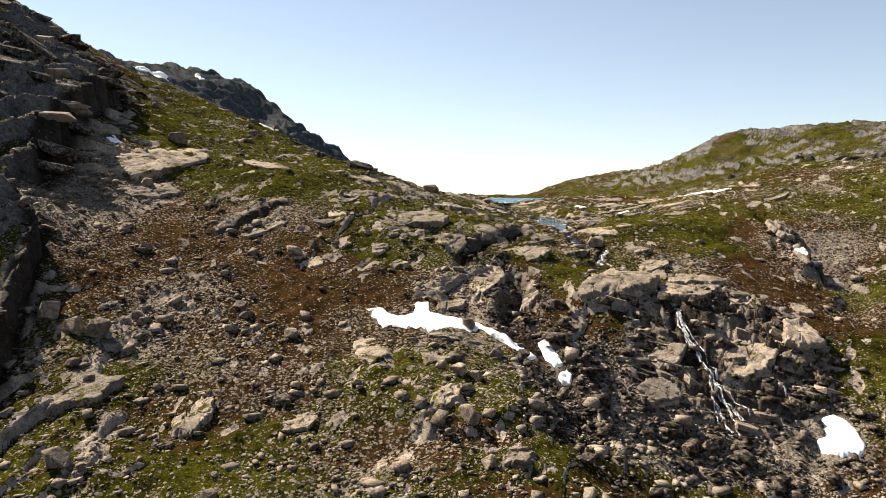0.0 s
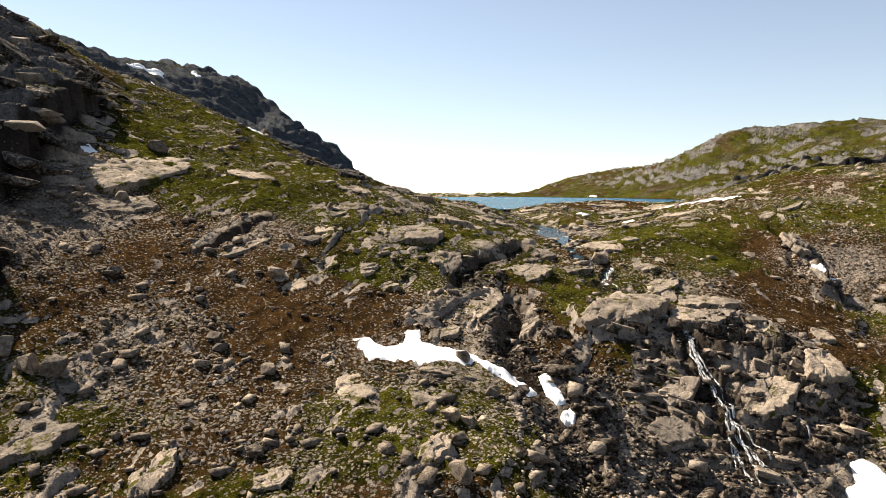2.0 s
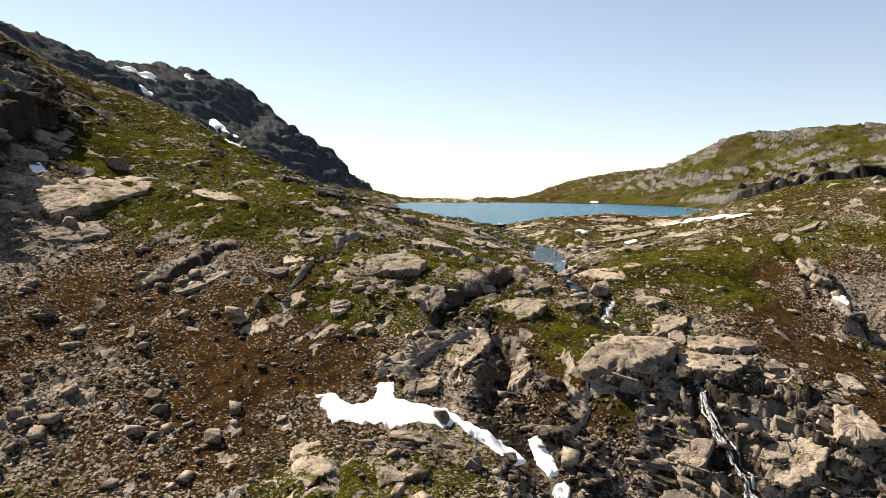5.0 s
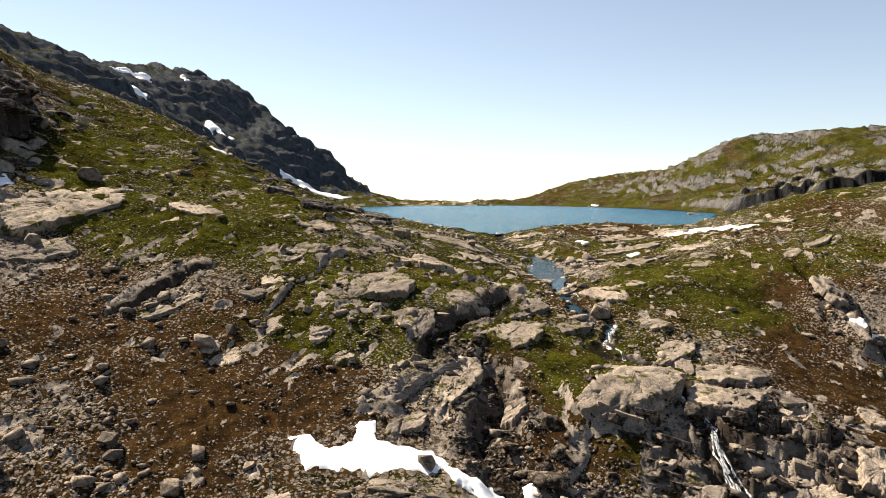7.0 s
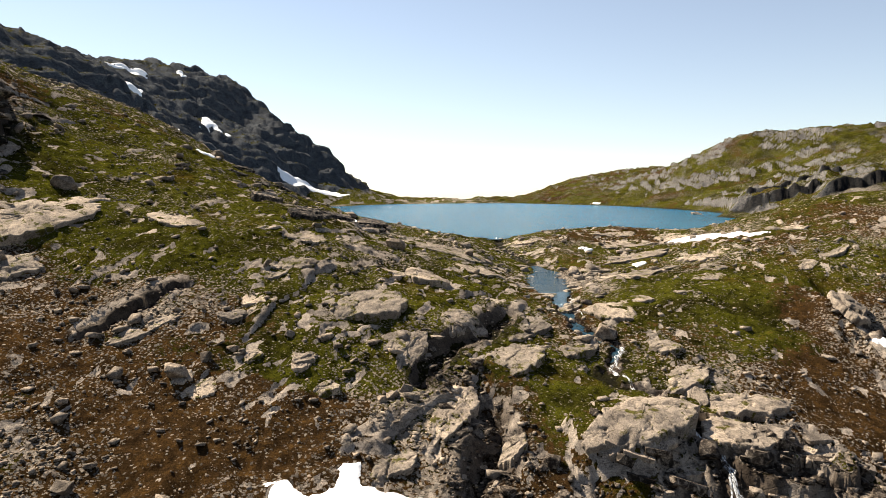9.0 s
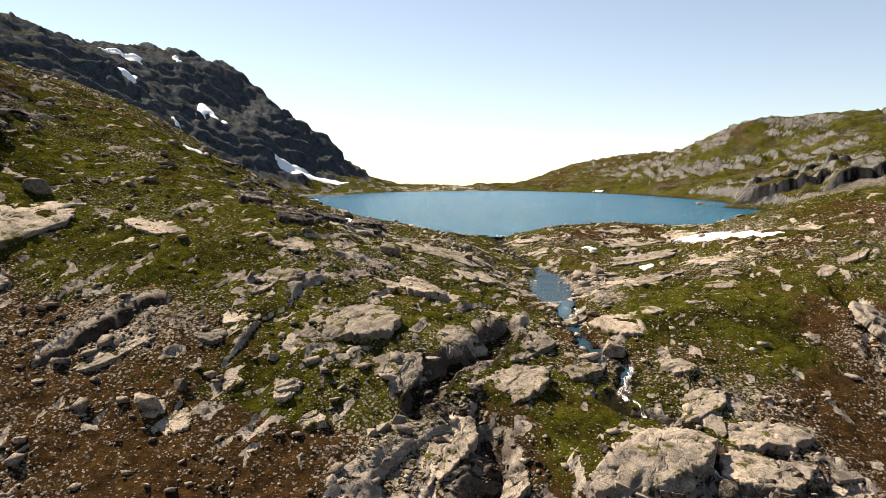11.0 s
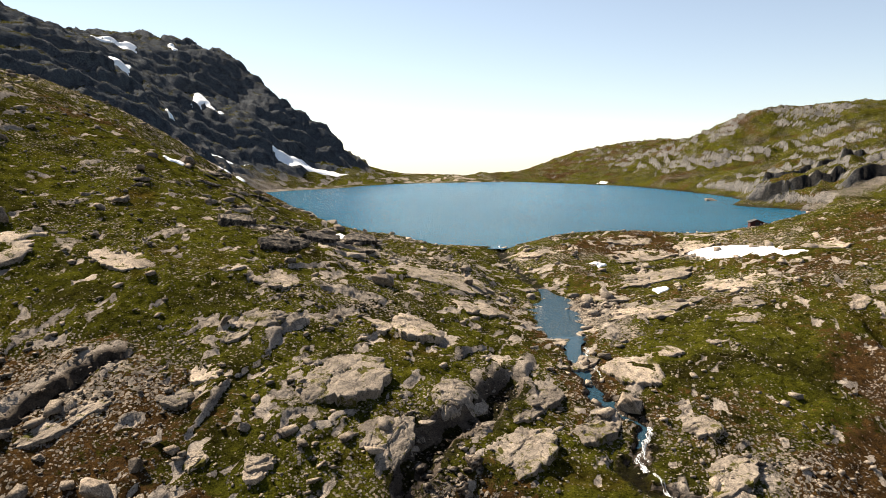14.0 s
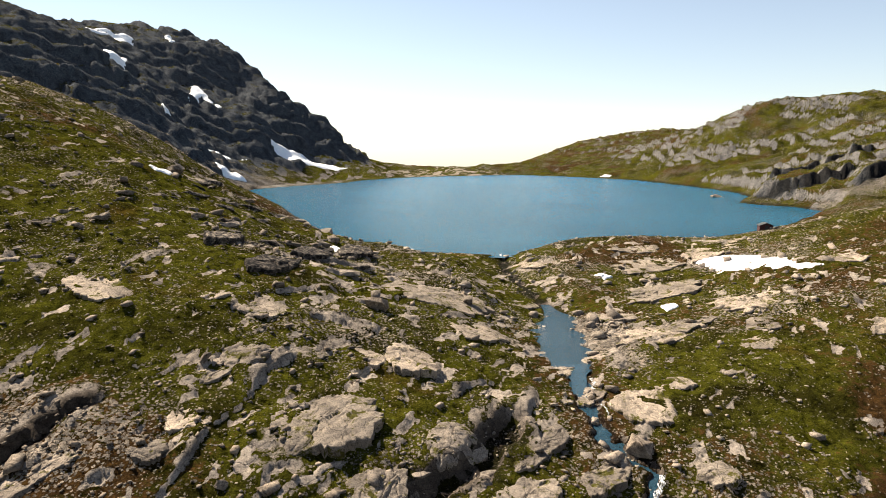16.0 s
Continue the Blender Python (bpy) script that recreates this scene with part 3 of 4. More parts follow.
    # shade and haze tint painted on mountain, left crags, right hill and far scarps
    shade_tint = np.clip(peak * (0.55 + 0.45 * smooth(2, 10, h)) + 0.85 * wild * np.clip(smooth(-42, -54, x + 0.12 * (y - 120)) + smooth(108, 98, y) * smooth(-36, -46, x), 0, 1) + 0.75 * far * smooth(60, 120, x) + 0.9 * cleft_shade * far, 0, 1)
    return h, np.clip(rock, 0, 1), wet, shade_tint


# ---- the ground: one sheet, fan-shaped in plan, finer near the path ----
def sheet_mesh(name, verts, faces):
    me = bpy.data.meshes.new(name)
    me.vertices.add(len(verts))
    me.vertices.foreach_set("co", np.asarray(verts, np.float32).ravel())
    k = faces.shape[1]
    me.loops.add(faces.size)
    me.loops.foreach_set("vertex_index", faces.astype(np.int32).ravel())
    me.polygons.add(len(faces))
    me.polygons.foreach_set("loop_start", np.arange(0, faces.size, k, dtype=np.int32))
    me.update(calc_edges=True)
    return me


def zones(x, y):
    """How stony and how brown the ground is."""
    gravel = 0.20 + 0.12 * smooth(15, 0, x) * smooth(135, 115, y) + 0.30 * fractal(x, y, 18, 3, 91) + patches(x, y, STONY)
    heath = 0.40 + 0.50 * fractal(x, y, 26, 3, 81) + patches(x, y, BROWN)
    return np.clip(gravel, 0, 1), np.clip(heath, 0, 1)


def grid_faces(rows, cols):
    a = (np.arange(rows - 1)[:, None] * cols + np.arange(cols - 1)).ravel()
    return np.stack([a, a + 1, a + cols + 1, a + cols], -1)


FAN_X, FAN_Y = 2.0, -30.0
ang = np.radians(np.r_[np.linspace(-180, -46, 80), np.linspace(-45.5, -28, 60), np.linspace(-27.5, 37.5, 640), np.linspace(38, 48, 40), np.linspace(49, 180, 80)])
dist = np.r_[0.5, np.arange(4, 83, 1.4), np.exp(np.linspace(np.log(84), np.log(245), 560)), np.exp(np.linspace(np.log(246.1), np.log(1450), 520)), np.exp(np.linspace(np.log(1460), np.log(4600), 40))]
gr, ga = np.meshgrid(dist, ang, indexing="ij")
gx, gy = FAN_X + (gr * np.sin(ga)).ravel(), FAN_Y + (gr * np.cos(ga)).ravel()
gz, g_rock, g_wet_shade, g_shade_tint = land(gx, gy, True)
keep_in = smooth(1450, 1900, gr.ravel())
gz = gz * (1 - keep_in) + keep_in * (-45 - 0.03 * (gr.ravel() - 1450))
gh = gz.reshape(gr.shape)
steep = np.hypot(np.gradient(gh, axis=0) / np.gradient(gr, axis=0), np.gradient(gh, axis=1) / (np.gradient(ga, axis=1) * gr)).ravel()
g_rock = np.clip(g_rock * (1 - g_shade_tint * (0.8 - 0.5 * smooth(60, 0, gx) * smooth(230, 330, gy)) * smooth(0.75, 0.35, steep)) + 0.9 * smooth(0.85, 1.4, steep), 0, 1)
ground = new("ground", sheet_mesh("ground", np.stack([gx, gy, gz], -1), grid_faces(len(dist), len(ang))))
ground.data.materials.append(GROUND)
for key, values in zip(("rock", "gravel", "heath", "wet", "shade_tint"), (g_rock, *zones(gx, gy), g_wet_shade, g_shade_tint)):
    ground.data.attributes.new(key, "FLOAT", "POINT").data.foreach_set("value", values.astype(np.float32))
tagged(ground, "rocky mountain slope with moss, heath and bare gneiss", "ground", kind="structure")

# ---- the lake ----
bm = bmesh.new()
cx, cy = 60.0, 390.0
ring = []
for px, py in SHORE:
    w = Vector((px - cx, py - cy)).normalized() * 3.0
    ring.append(bm.verts.new((px + w.x, py + w.y, 0.0)))
bm.faces.new(ring)
bmesh.ops.triangulate(bm, faces=bm.faces[:])
me = bpy.data.meshes.new("lake")
bm.to_mesh(me)
bm.free()
lake = new("lake", me)
me.materials.append(LAKE)
tagged(lake, "blue rippled mountain lake in a rock basin", "lake", kind="structure")

import itertools


# ---- helpers for things ----
def part(name, me, mat, parent=None, label=""):
    ob = new(name, me)
    if mat is not None and not me.materials:
        me.materials.append(mat)
    ob.parent = parent
    if label:
        tagged(ob, label)
    return ob


def empty(name, x, y, z):
    ob = new(name)
    ob.location = (x, y, z)
    return ob


def at_ground(x, y):
    return float(land(np.array([x]), np.array([y]))[0])


def lie(x, y, reach, turn):
    """A turn that lies on the slope, with its y axis along the strike."""
    q = land(np.array([x - reach, x + reach, x, x]), np.array([y, y, y - reach, y + reach]))
    up = Vector(((q[0] - q[1]) / (2 * reach), (q[2] - q[3]) / (2 * reach), 1.0)).normalized()
    along = Vector((math.sin(radians(turn)), math.cos(radians(turn)), 0.0))
    along = (along - up * along.dot(up)).normalized()
    side = along.cross(up)
    return Matrix((side, along, up)).transposed()


def hull_mesh(name, size, seed, points=15):
    """An angular broken block: the hull of points on a worn box."""
    rng = np.random.default_rng(seed)
    q = rng.uniform(-1, 1, (points, 3))
    q /= (np.abs(q) ** 3).sum(1, keepdims=True) ** (1 / 3)
    q[:, 0] += 0.35 * rng.uniform(-1, 1) * q[:, 2]
    b = bmesh.new()
    for p in q * np.array(size) / 2:
        b.verts.new(p)
    bmesh.ops.convex_hull(b, input=b.verts[:])
    bmesh.ops.delete(b, geom=[v for v in b.verts if not v.link_faces], context="VERTS")
    bmesh.ops.dissolve_limit(b, angle_limit=radians(12), verts=b.verts[:], edges=b.edges[:])
    bmesh.ops.bevel(b, geom=b.edges[:], offset=0.03 * min(size), segments=1, affect="EDGES")
    me = bpy.data.meshes.new(name)
    b.to_mesh(me)
    b.free()
    return me


def layered(row, k, mat, top_mat, label):
    """A crag of stacked beds: each bed a jagged sheet, some standing out over the bed below."""
    x, y, length, width, height, beds, turn, dip = row
    rng = np.random.default_rng(1500 + k)
    base = empty("rock_outcrop", x, y, at_ground(x, y) - 0.72 * height)
    frame_of = (lie(x, y, 0.4 * width, turn) @ Euler((0, radians(dip), 0)).to_matrix()).to_4x4()
    base.matrix_world = Matrix.Translation(base.location) @ frame_of
    level, scale = 0.0, 1.0
    g = 0.4 * width
    up = frame_of.to_3x3().inverted() @ Vector((at_ground(x + g, y) - at_ground(x - g, y), at_ground(x, y + g) - at_ground(x, y - g), 0)).normalized()
    for i in range(beds):
        thick = height / beds * rng.uniform(0.6, 1.5)
        corners = int(rng.integers(5, 8))
        ca = np.sort((np.arange(corners) + rng.uniform(-0.3, 0.3, corners)) / corners * 2 * np.pi)
        cr = rng.uniform(0.75, 1.3, corners)
        th = np.linspace(0, 2 * np.pi, 96, endpoint=False)
        px, py = np.interp(th, ca, cr * np.cos(ca), period=2 * np.pi), np.interp(th, ca, cr * np.sin(ca), period=2 * np.pi)
        chip, notch = broken(th * 4.0, th * 0 + 7.3 * i, 400 + k)
        jag = 1 + 0.12 * chip - 0.12 * smooth(0.12, 0, notch)
        ox, oy = rng.normal(0, 0.05, 2) * (width, length) + np.array(up[:2]) * width * (0.30 * i / beds - 0.12)
        rings = [0.96, 1.0, 0.985, 0.96, 0.85, 0.7, 0.55, 0.4, 0.25, 0.02]
        heights = [-0.3 * thick, 0.3 * thick, 0.85 * thick] + [thick] * 7
        V = []
        for j, (r, hz) in enumerate(zip(rings, heights)):
            u, v = px * jag * r * scale * width / 2 + ox, py * jag * r * scale * length / 2 + oy
            lump, crack = broken(u / 1.6, v / 2.4, 420 + k)
            V.append(np.stack([u, v, level + hz + (0.30 * lump - 0.25 * smooth(0.1, 0, crack)) * min(1, thick) * (j > 2)], -1))
        n = len(th)
        faces = grid_faces(len(rings), n)
        seam = np.arange(len(rings) - 1) * n
        faces = np.concatenate([faces, np.stack([seam + n - 1, seam, seam + n, seam + 2 * n - 1], -1)])
        me = sheet_mesh("rock_layer", np.concatenate(V), faces)
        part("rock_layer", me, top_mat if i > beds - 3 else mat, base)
        level += thick * 0.95
        scale *= rng.uniform(0.78, 0.9) if i % 2 else rng.uniform(0.92, 1.03)
    return tagged(base, label, "rock outcrop", "layered outcrops")


def slab(row, k, group, label):
    """An outcrop of bedrock: an angular sheet flush with the turf uphill, cracked along the strike, with a steep broken lee edge."""
    x, y, length, width, lift, turn = row
    rng = np.random.default_rng(900 + k)
    c, s = math.cos(radians(turn)), math.sin(radians(turn))
    corners = int(rng.integers(6, 10))
    ca = np.sort((np.arange(corners) + rng.uniform(-0.32, 0.32, corners)) / corners * 2 * np.pi)
    cr = rng.uniform(0.82, 1.16, corners)
    n = 96
    th = np.linspace(0, 2 * np.pi, n, endpoint=False)
    px, py = np.interp(th, ca, cr * np.cos(ca), period=2 * np.pi), np.interp(th, ca, cr * np.sin(ca), period=2 * np.pi)
    chip, notch = broken(px * width / 2.2, py * length / 2.2, 500 + k)
    jag = 1 + 0.17 * chip - 0.10 * smooth(0.15, 0, notch) + 0.05 * ripple(th * 9, th * 0 + k, 261)
    rings = np.r_[0.02, np.linspace(0.06, 0.98, 17), 1.0, 0.985, 0.955, 0.90]
    u, v = np.outer(rings, px * jag) * width / 2, np.outer(rings, py * jag) * length / 2
    gu, gv = [q.ravel() for q in np.meshgrid(np.linspace(-0.5, 0.5, 6) * width, np.linspace(-0.5, 0.5, 6) * length)]
    basis = lambda a, b: np.stack([np.ones_like(a), a, b, a * a, a * b, b * b], -1)
    fit = np.linalg.lstsq(basis(gu, gv), land(x + c * gu + s * gv, y - s * gu + c * gv), rcond=None)[0]
    flat = basis(u, v) @ fit
    fu, fv = u.ravel(), v.ravel()
    big, edge = broken(fu / 1.7 + 0.35 * ripple(fu / 1.3, fv / 1.3, 263), fv / 4.2 + 0.2 * ripple(fu, fv / 2, 267), 270 + k)
    fine, fedge = broken(fu / 0.55, fv / 1.1, 290 + k)
    bold = 0.45 + min(1.0, lift)
    plates = ((0.17 * big - 0.20 * smooth(0.06, 0.0, edge)) * bold + 0.06 * fine - 0.07 * smooth(0.12, 0, fedge) + 0.16 * ripple(fu / 2.4, fv / 3.5, k % 50) + 0.05 * ripple(fu / 0.7, fv / 0.9, k % 47)).reshape(u.shape)
    w = np.clip(u / (width / 2), -1.2, 1.2)
    lee = smooth(0.0, 0.75, np.cos(th))[None, :] * smooth(0.15, 0.6, rings)[:, None]
    top = flat - 0.10 + lift * 0.46 * (w + 1) + plates
    top = top - (0.10 + 0.35 * lift) * (1 - lee) * smooth(0.82, 1.0, rings)[:, None]
    foot = flat - 0.5 - 0.5 * lift
    for j, share in ((-4, 0.03), (-3, 0.22), (-2, 0.55), (-1, 1.0)):
        top[j] = top[-5] * (1 - share) + foot[j] * share + 0.05 * fine.reshape(u.shape)[j]
    faces = grid_faces(len(rings), n)
    seam = np.arange(len(rings) - 1) * n
    faces = np.concatenate([faces, np.stack([seam + n - 1, seam, seam + n, seam + 2 * n - 1], -1)])[:, ::-1]
    V = np.stack([c * u + s * v, c * v - s * u, top - fit[0]], -1).reshape(-1, 3)
    ob = part("rock_slab", sheet_mesh("rock_slab", V, faces), SLAB_ROCK)
    ob.location = (x, y, fit[0])
    return tagged(ob, label, "rock", group)


def boulder(row, k, label):
    x, y, width = row
    height = width * (0.62 + 0.3 * random.random())
    ob = part("boulder", hull_mesh("boulder", (width * 0.95, width * (0.7 + 0.3 * random.random()), height), 300 + k), WET_SHADE_ROCK if 14 < x < 60 and y < 100 else STONE)
    ob.matrix_world = Matrix.Translation((x, y, at_ground(x, y) + 0.2 * height)) @ Euler((random.uniform(-0.2, 0.2), random.uniform(-0.2, 0.2), random.uniform(-0.6, 0.6))).to_matrix().to_4x4()
    tagged(ob, label, "boulder", "boulders lying on the slope")
    return ob


# slabs of bedrock: x, y, length, width, height of the lee edge, strike in degrees from +y with the lee edge on its right hand
SLABS_LEFT = [(-21.7, 138.6, 8.9, 7, 0.5, 120), (-4.6, 128.7, 6.5, 4.7, 0.5, 45), (-6.4, 125.7, 5, 2.2, 0.4, 40), (-4.2, 138.3, 6.8, 6, 0.4, 64), (-10.2, 115.8, 3.5, 3.9, 0.5, 82), (-7.8, 119.4, 5.1, 3.4, 0.3, 83), (-18.6, 112.8, 11.3, 2.8, 0.5, 49), (-13.2, 105.8, 2.3, 3.6, 0.5, 71), (-10.8, 104.3, 3.8, 3.7, 0.4, 95), (-6.8, 108.8, 2.1, 2.2, 0.5, 67), (-1.8, 108, 2.9, 2.3, 0.6, 65), (-38.9, 132.2, 23.4, 10.5, 1.2, 34), (-36.8, 121.8, 11.3, 5.4, 0.8, 47), (7.6, 132.9, 4.6, 5.6, 0.5, 60), (-9.3, 138.6, 3.6, 2.9, 0.3, 61), (2, 131.2, 3.4, 3, 0.3, 45)]
SLABS_GORGE = [(3.9, 119.5, 12.4, 9.3, 1.3, 38), (7.8, 112.7, 5.8, 3.3, 0.5, 32), (9.3, 111.8, 8.6, 3.2, 0.8, 21), (12.6, 133.8, 6.9, 9.1, 1, 90), (17.2, 160.2, 16.5, 15.4, 0.7, 52), (21.7, 147.7, 8.7, 6.7, 0.5, 72), (20.5, 112.2, 13.5, 5.7, 1, 36), (24.2, 121.2, 13.2, 3.3, 0.6, 41), (14.9, 117.7, 5.1, 2.5, 0.6, 39), (17.8, 119.5, 4.4, 1.7, 0.5, 37), (12.9, 103, 10.6, 4.3, 0.9, 32), (18.6, 99.5, 3.1, 5.5, 1.3, 101), (-1.7, 108.8, 2.9, 2.7, 0.6, 81), (1.1, 105.1, 3.1, 2.7, 0.9, 52), (15.4, 119.8, 6, 3.9, 0.5, 40), (6.6, 86.9, 7.3, 3.5, 0.5, 93), (7.5, 96.6, 6.4, 3.5, 0.7, 41)]
SLABS_FALL = [(43.5, 105.2, 9.5, 6, 1.2, 79), (40.2, 99.1, 7.7, 7.2, 1.5, 148), (31.5, 100.5, 13.9, 8.6, 2.2, 50), (42.6, 87, 7.4, 5.2, 1.5, 71), (49.3, 86.5, 5.4, 3, 1, 86), (41.9, 88.6, 6.1, 4.9, 1.5, 81), (39.4, 108.7, 8.1, 3, 0.6, 13), (44.8, 96.4, 4.7, 1.7, 0.8, 60), (57.8, 101, 2.9, 7.4, 0.7, 109), (33.5, 90.3, 3, 2.1, 0.8, 66), (38.9, 109.9, 9, 4.6, 0.7, 48), (33.6, 95, 4.9, 1.7, 0.7, 83)]
SLABS_STREAM = [(37.2, 128.7, 9.3, 8.3, 0.7, 130), (29.5, 117.7, 8.8, 4.3, 1, 49), (40, 117.6, 4, 4.7, 0.7, 82), (30, 140, 6.4, 5, 0.4, 50), (30.4, 132.3, 7.4, 4.8, 0.4, 64), (44.4, 149.7, 12.1, 11.7, 0.4, 72), (50.6, 154, 12.6, 7.9, 0.4, 87), (44.2, 161.7, 7.3, 8.4, 0.7, 102), (55.7, 174.3, 17.4, 12.5, 0.8, 60), (59.7, 192.9, 23.4, 11.3, 0.4, 61), (32, 169.6, 8.3, 4.1, 0.4, 35), (35.8, 143.5, 5.5, 7, 0.3, 59), (41.8, 133.1, 4.7, 4.2, 0.3, 79)]
SLABS_LAKE = [(59.8, 147.9, 4.8, 7.6, 0.3, 104), (56.1, 141.5, 6, 4.6, 0.3, 77), (64.4, 156.9, 15, 10.7, 0.4, 139), (49.5, 134.2, 3.1, 3.7, 0.3, 176), (71.3, 149.3, 2.5, 2.4, 0.3, 95), (79.7, 147.2, 8.7, 3.6, 0.7, 55), (71.4, 142.5, 6.2, 4.3, 0.3, 66), (62.2, 206.7, 12.7, 8.4, 0.3, 79), (80.5, 207.7, 12, 31.2, 0.3, 127), (39.1, 194.4, 10.4, 8.6, 0.3, 106), (85.8, 171.4, 7.2, 8.8, 0.5, 74), (75.3, 166, 5.5, 6.7, 0.2, 81)]
SLABS_FRONT = [(-30.8, 74.2, 7.3, 6.7, 1.2, 42), (-19.3, 71.1, 6.4, 4.8, 1, 14), (-3.1, 83.1, 3.9, 8.4, 0.5, 81), (4.1, 70.1, 6.2, 2.6, 0.8, 24), (-9.4, 70.3, 4.2, 3.5, 0.5, 63), (9.5, 61.9, 4.4, 2.9, 0.9, 52), (3.8, 81.1, 4.8, 4.1, 0.5, 30), (-1, 62.8, 3.7, 2.9, 0.4, 103)]
# boulders: x, y, width
BOULDERS_LEFT = [(-11.3, 107.8, 1.57), (-13.6, 105.6, 2.71), (-11.8, 86, 1.86), (-32.2, 101.2, 1.97), (-18.2, 90.8, 1.89), (-17.4, 89.4, 1.64), (-6.2, 89.1, 1.06), (-22.1, 100.5, 1.25), (-19.1, 108.9, 1.08), (-36.9, 83.8, 3.06), (-33.7, 82.2, 2.71), (-31.5, 82.1, 2.68), (-28.3, 63.2, 2.69), (-38.2, 123, 2.44), (-38.6, 143.2, 3.7), (-29.9, 91.3, 1.39), (-11.2, 73.2, 1.53), (-26.8, 188.6, 3.17), (-7.8, 127, 1.29)]
BOULDERS_MID = [(8.8, 89.8, 1.9), (7.3, 104.4, 1.37), (8.7, 105.2, 1.48), (9.2, 103.7, 1.64), (6.4, 103.7, 1.26), (5.9, 75, 1.98), (7.8, 74.7, 1.76), (5.9, 66.4, 2.27), (8.5, 146.4, 3.4), (-3.4, 111.9, 1.18), (9.6, 60.2, 1.84), (6.7, 60.4, 1.56)]
BOULDERS_RIGHT = [(21, 92, 1.91), (21.3, 95.9, 1.76), (34.3, 121.6, 3.31), (41.5, 111.5, 1.19), (60.1, 123.8, 0.88), (30.8, 75.4, 2.5), (33, 75.6, 2.28), (29, 72.6, 2.18), (16.2, 63.8, 1.5), (45.8, 80.4, 1.97), (21.6, 158.5, 1.92)]

k = 0
for table, group, label in ((SLABS_LEFT, "slabs on the left slope", "pale grey gneiss slab lying in green turf"), (SLABS_GORGE, "slabs above the gorge", "pale gneiss slab with a dark broken edge in moss"),
                            (SLABS_FALL, "slabs round the fall", "wet brown-grey slab of bedded rock by the waterfall"), (SLABS_STREAM, "slabs along the stream", "smooth pale bedrock slab beside the stream"),
                            (SLABS_LAKE, "slabs near the lake", "smooth pale bedrock slab in short moss near the lake"), (SLABS_FRONT, "slabs low on the slope", "tilted pale rock slab among brown heath and rubble")):
    for row in table:
        k += 1
        slab(row, k, group, label)
for table, label in ((BOULDERS_LEFT, "angular grey boulder on the scree slope"), (BOULDERS_MID, "angular grey boulder at the edge of the gorge"), (BOULDERS_RIGHT, "broken grey block on rubble and bare rock")):
    for row in table:
        k += 1
        boulder(row, k, label)


# ---- layered outcrops: x, y, length, width, height, beds, strike, dip ----
OUTCROPS = [(28.6, 98.2, 7.5, 10.5, 3.4, 5, -14, -4), (33.0, 88.0, 5.0, 7.0, 3.0, 4, -20, -5), (41.0, 97.6, 6.0, 7.0, 2.8, 4, -12, 4), (47.0, 96.0, 6.0, 7.0, 3.0, 4, -8, 6), (43.0, 88.6, 7.0, 6.0, 3.6, 5, -5, 5), (50.0, 89.5, 7.0, 6.5, 3.2, 4, -10, 6),
            (30.0, 83.0, 5.0, 6.5, 2.4, 4, -15, -4), (69.0, 127.5, 12, 5, 3.2, 5, 8, 3), (46.0, 105.0, 5.5, 10.0, 2.2, 3, -8, 2)]
DARK_OUTCROPS = [(-54, 91, 12, 10, 4.0, 5, 25, 3), (-64, 133, 16, 10, 4.0, 5, 20, 3), (-68, 150, 18, 12, 5.0, 6, 20, 4), (-74, 128, 18, 12, 5.0, 6, 15, 3), (-68, 112, 14, 10, 4.0, 5, 22, 3), (-5, 151, 9, 5, 2.2, 3, 30, 3), (-2, 166, 11, 6, 2.4, 3, 25, 3), (-12, 160, 10, 5, 2.0, 3, 25, 3), (4, 180, 10, 6, 2.0, 3, 30, 3)]
# pale rock on the top beds, darkened copy below: shade painted in
for row in OUTCROPS:
    k += 1
    layered(row, k, WET_SHADE_ROCK, ROCK, "grey layered bedrock outcrop with dark broken edges")
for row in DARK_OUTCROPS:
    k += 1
    layered(row, k, SHADE_ROCK, SHADE_ROCK, "dark crag of stacked rock beds")


# ---- bedded crags: each block is a part ----
def bed_mesh(name, seed):
    """A broken plate of bedrock, one metre across: an uneven box with chipped corners."""
    rng = np.random.default_rng(seed)
    b = bmesh.new()
    for q in itertools.product((-0.5, 0.5), repeat=3):
        b.verts.new(np.array(q) * rng.uniform(0.78, 1.0, 3) + rng.normal(0, 0.03, 3))
    for _ in range(5):
        b.verts.new((rng.uniform(-0.42, 0.42), rng.choice((-0.56, 0.56)), rng.uniform(-0.45, 0.45)))
    bmesh.ops.convex_hull(b, input=b.verts[:])
    bmesh.ops.delete(b, geom=[v for v in b.verts if not v.link_faces], context="VERTS")
    bmesh.ops.bevel(b, geom=b.edges[:], offset=0.015, segments=1, affect="EDGES")
    me = bpy.data.meshes.new(name)
    b.to_mesh(me)
    b.free()
    return me


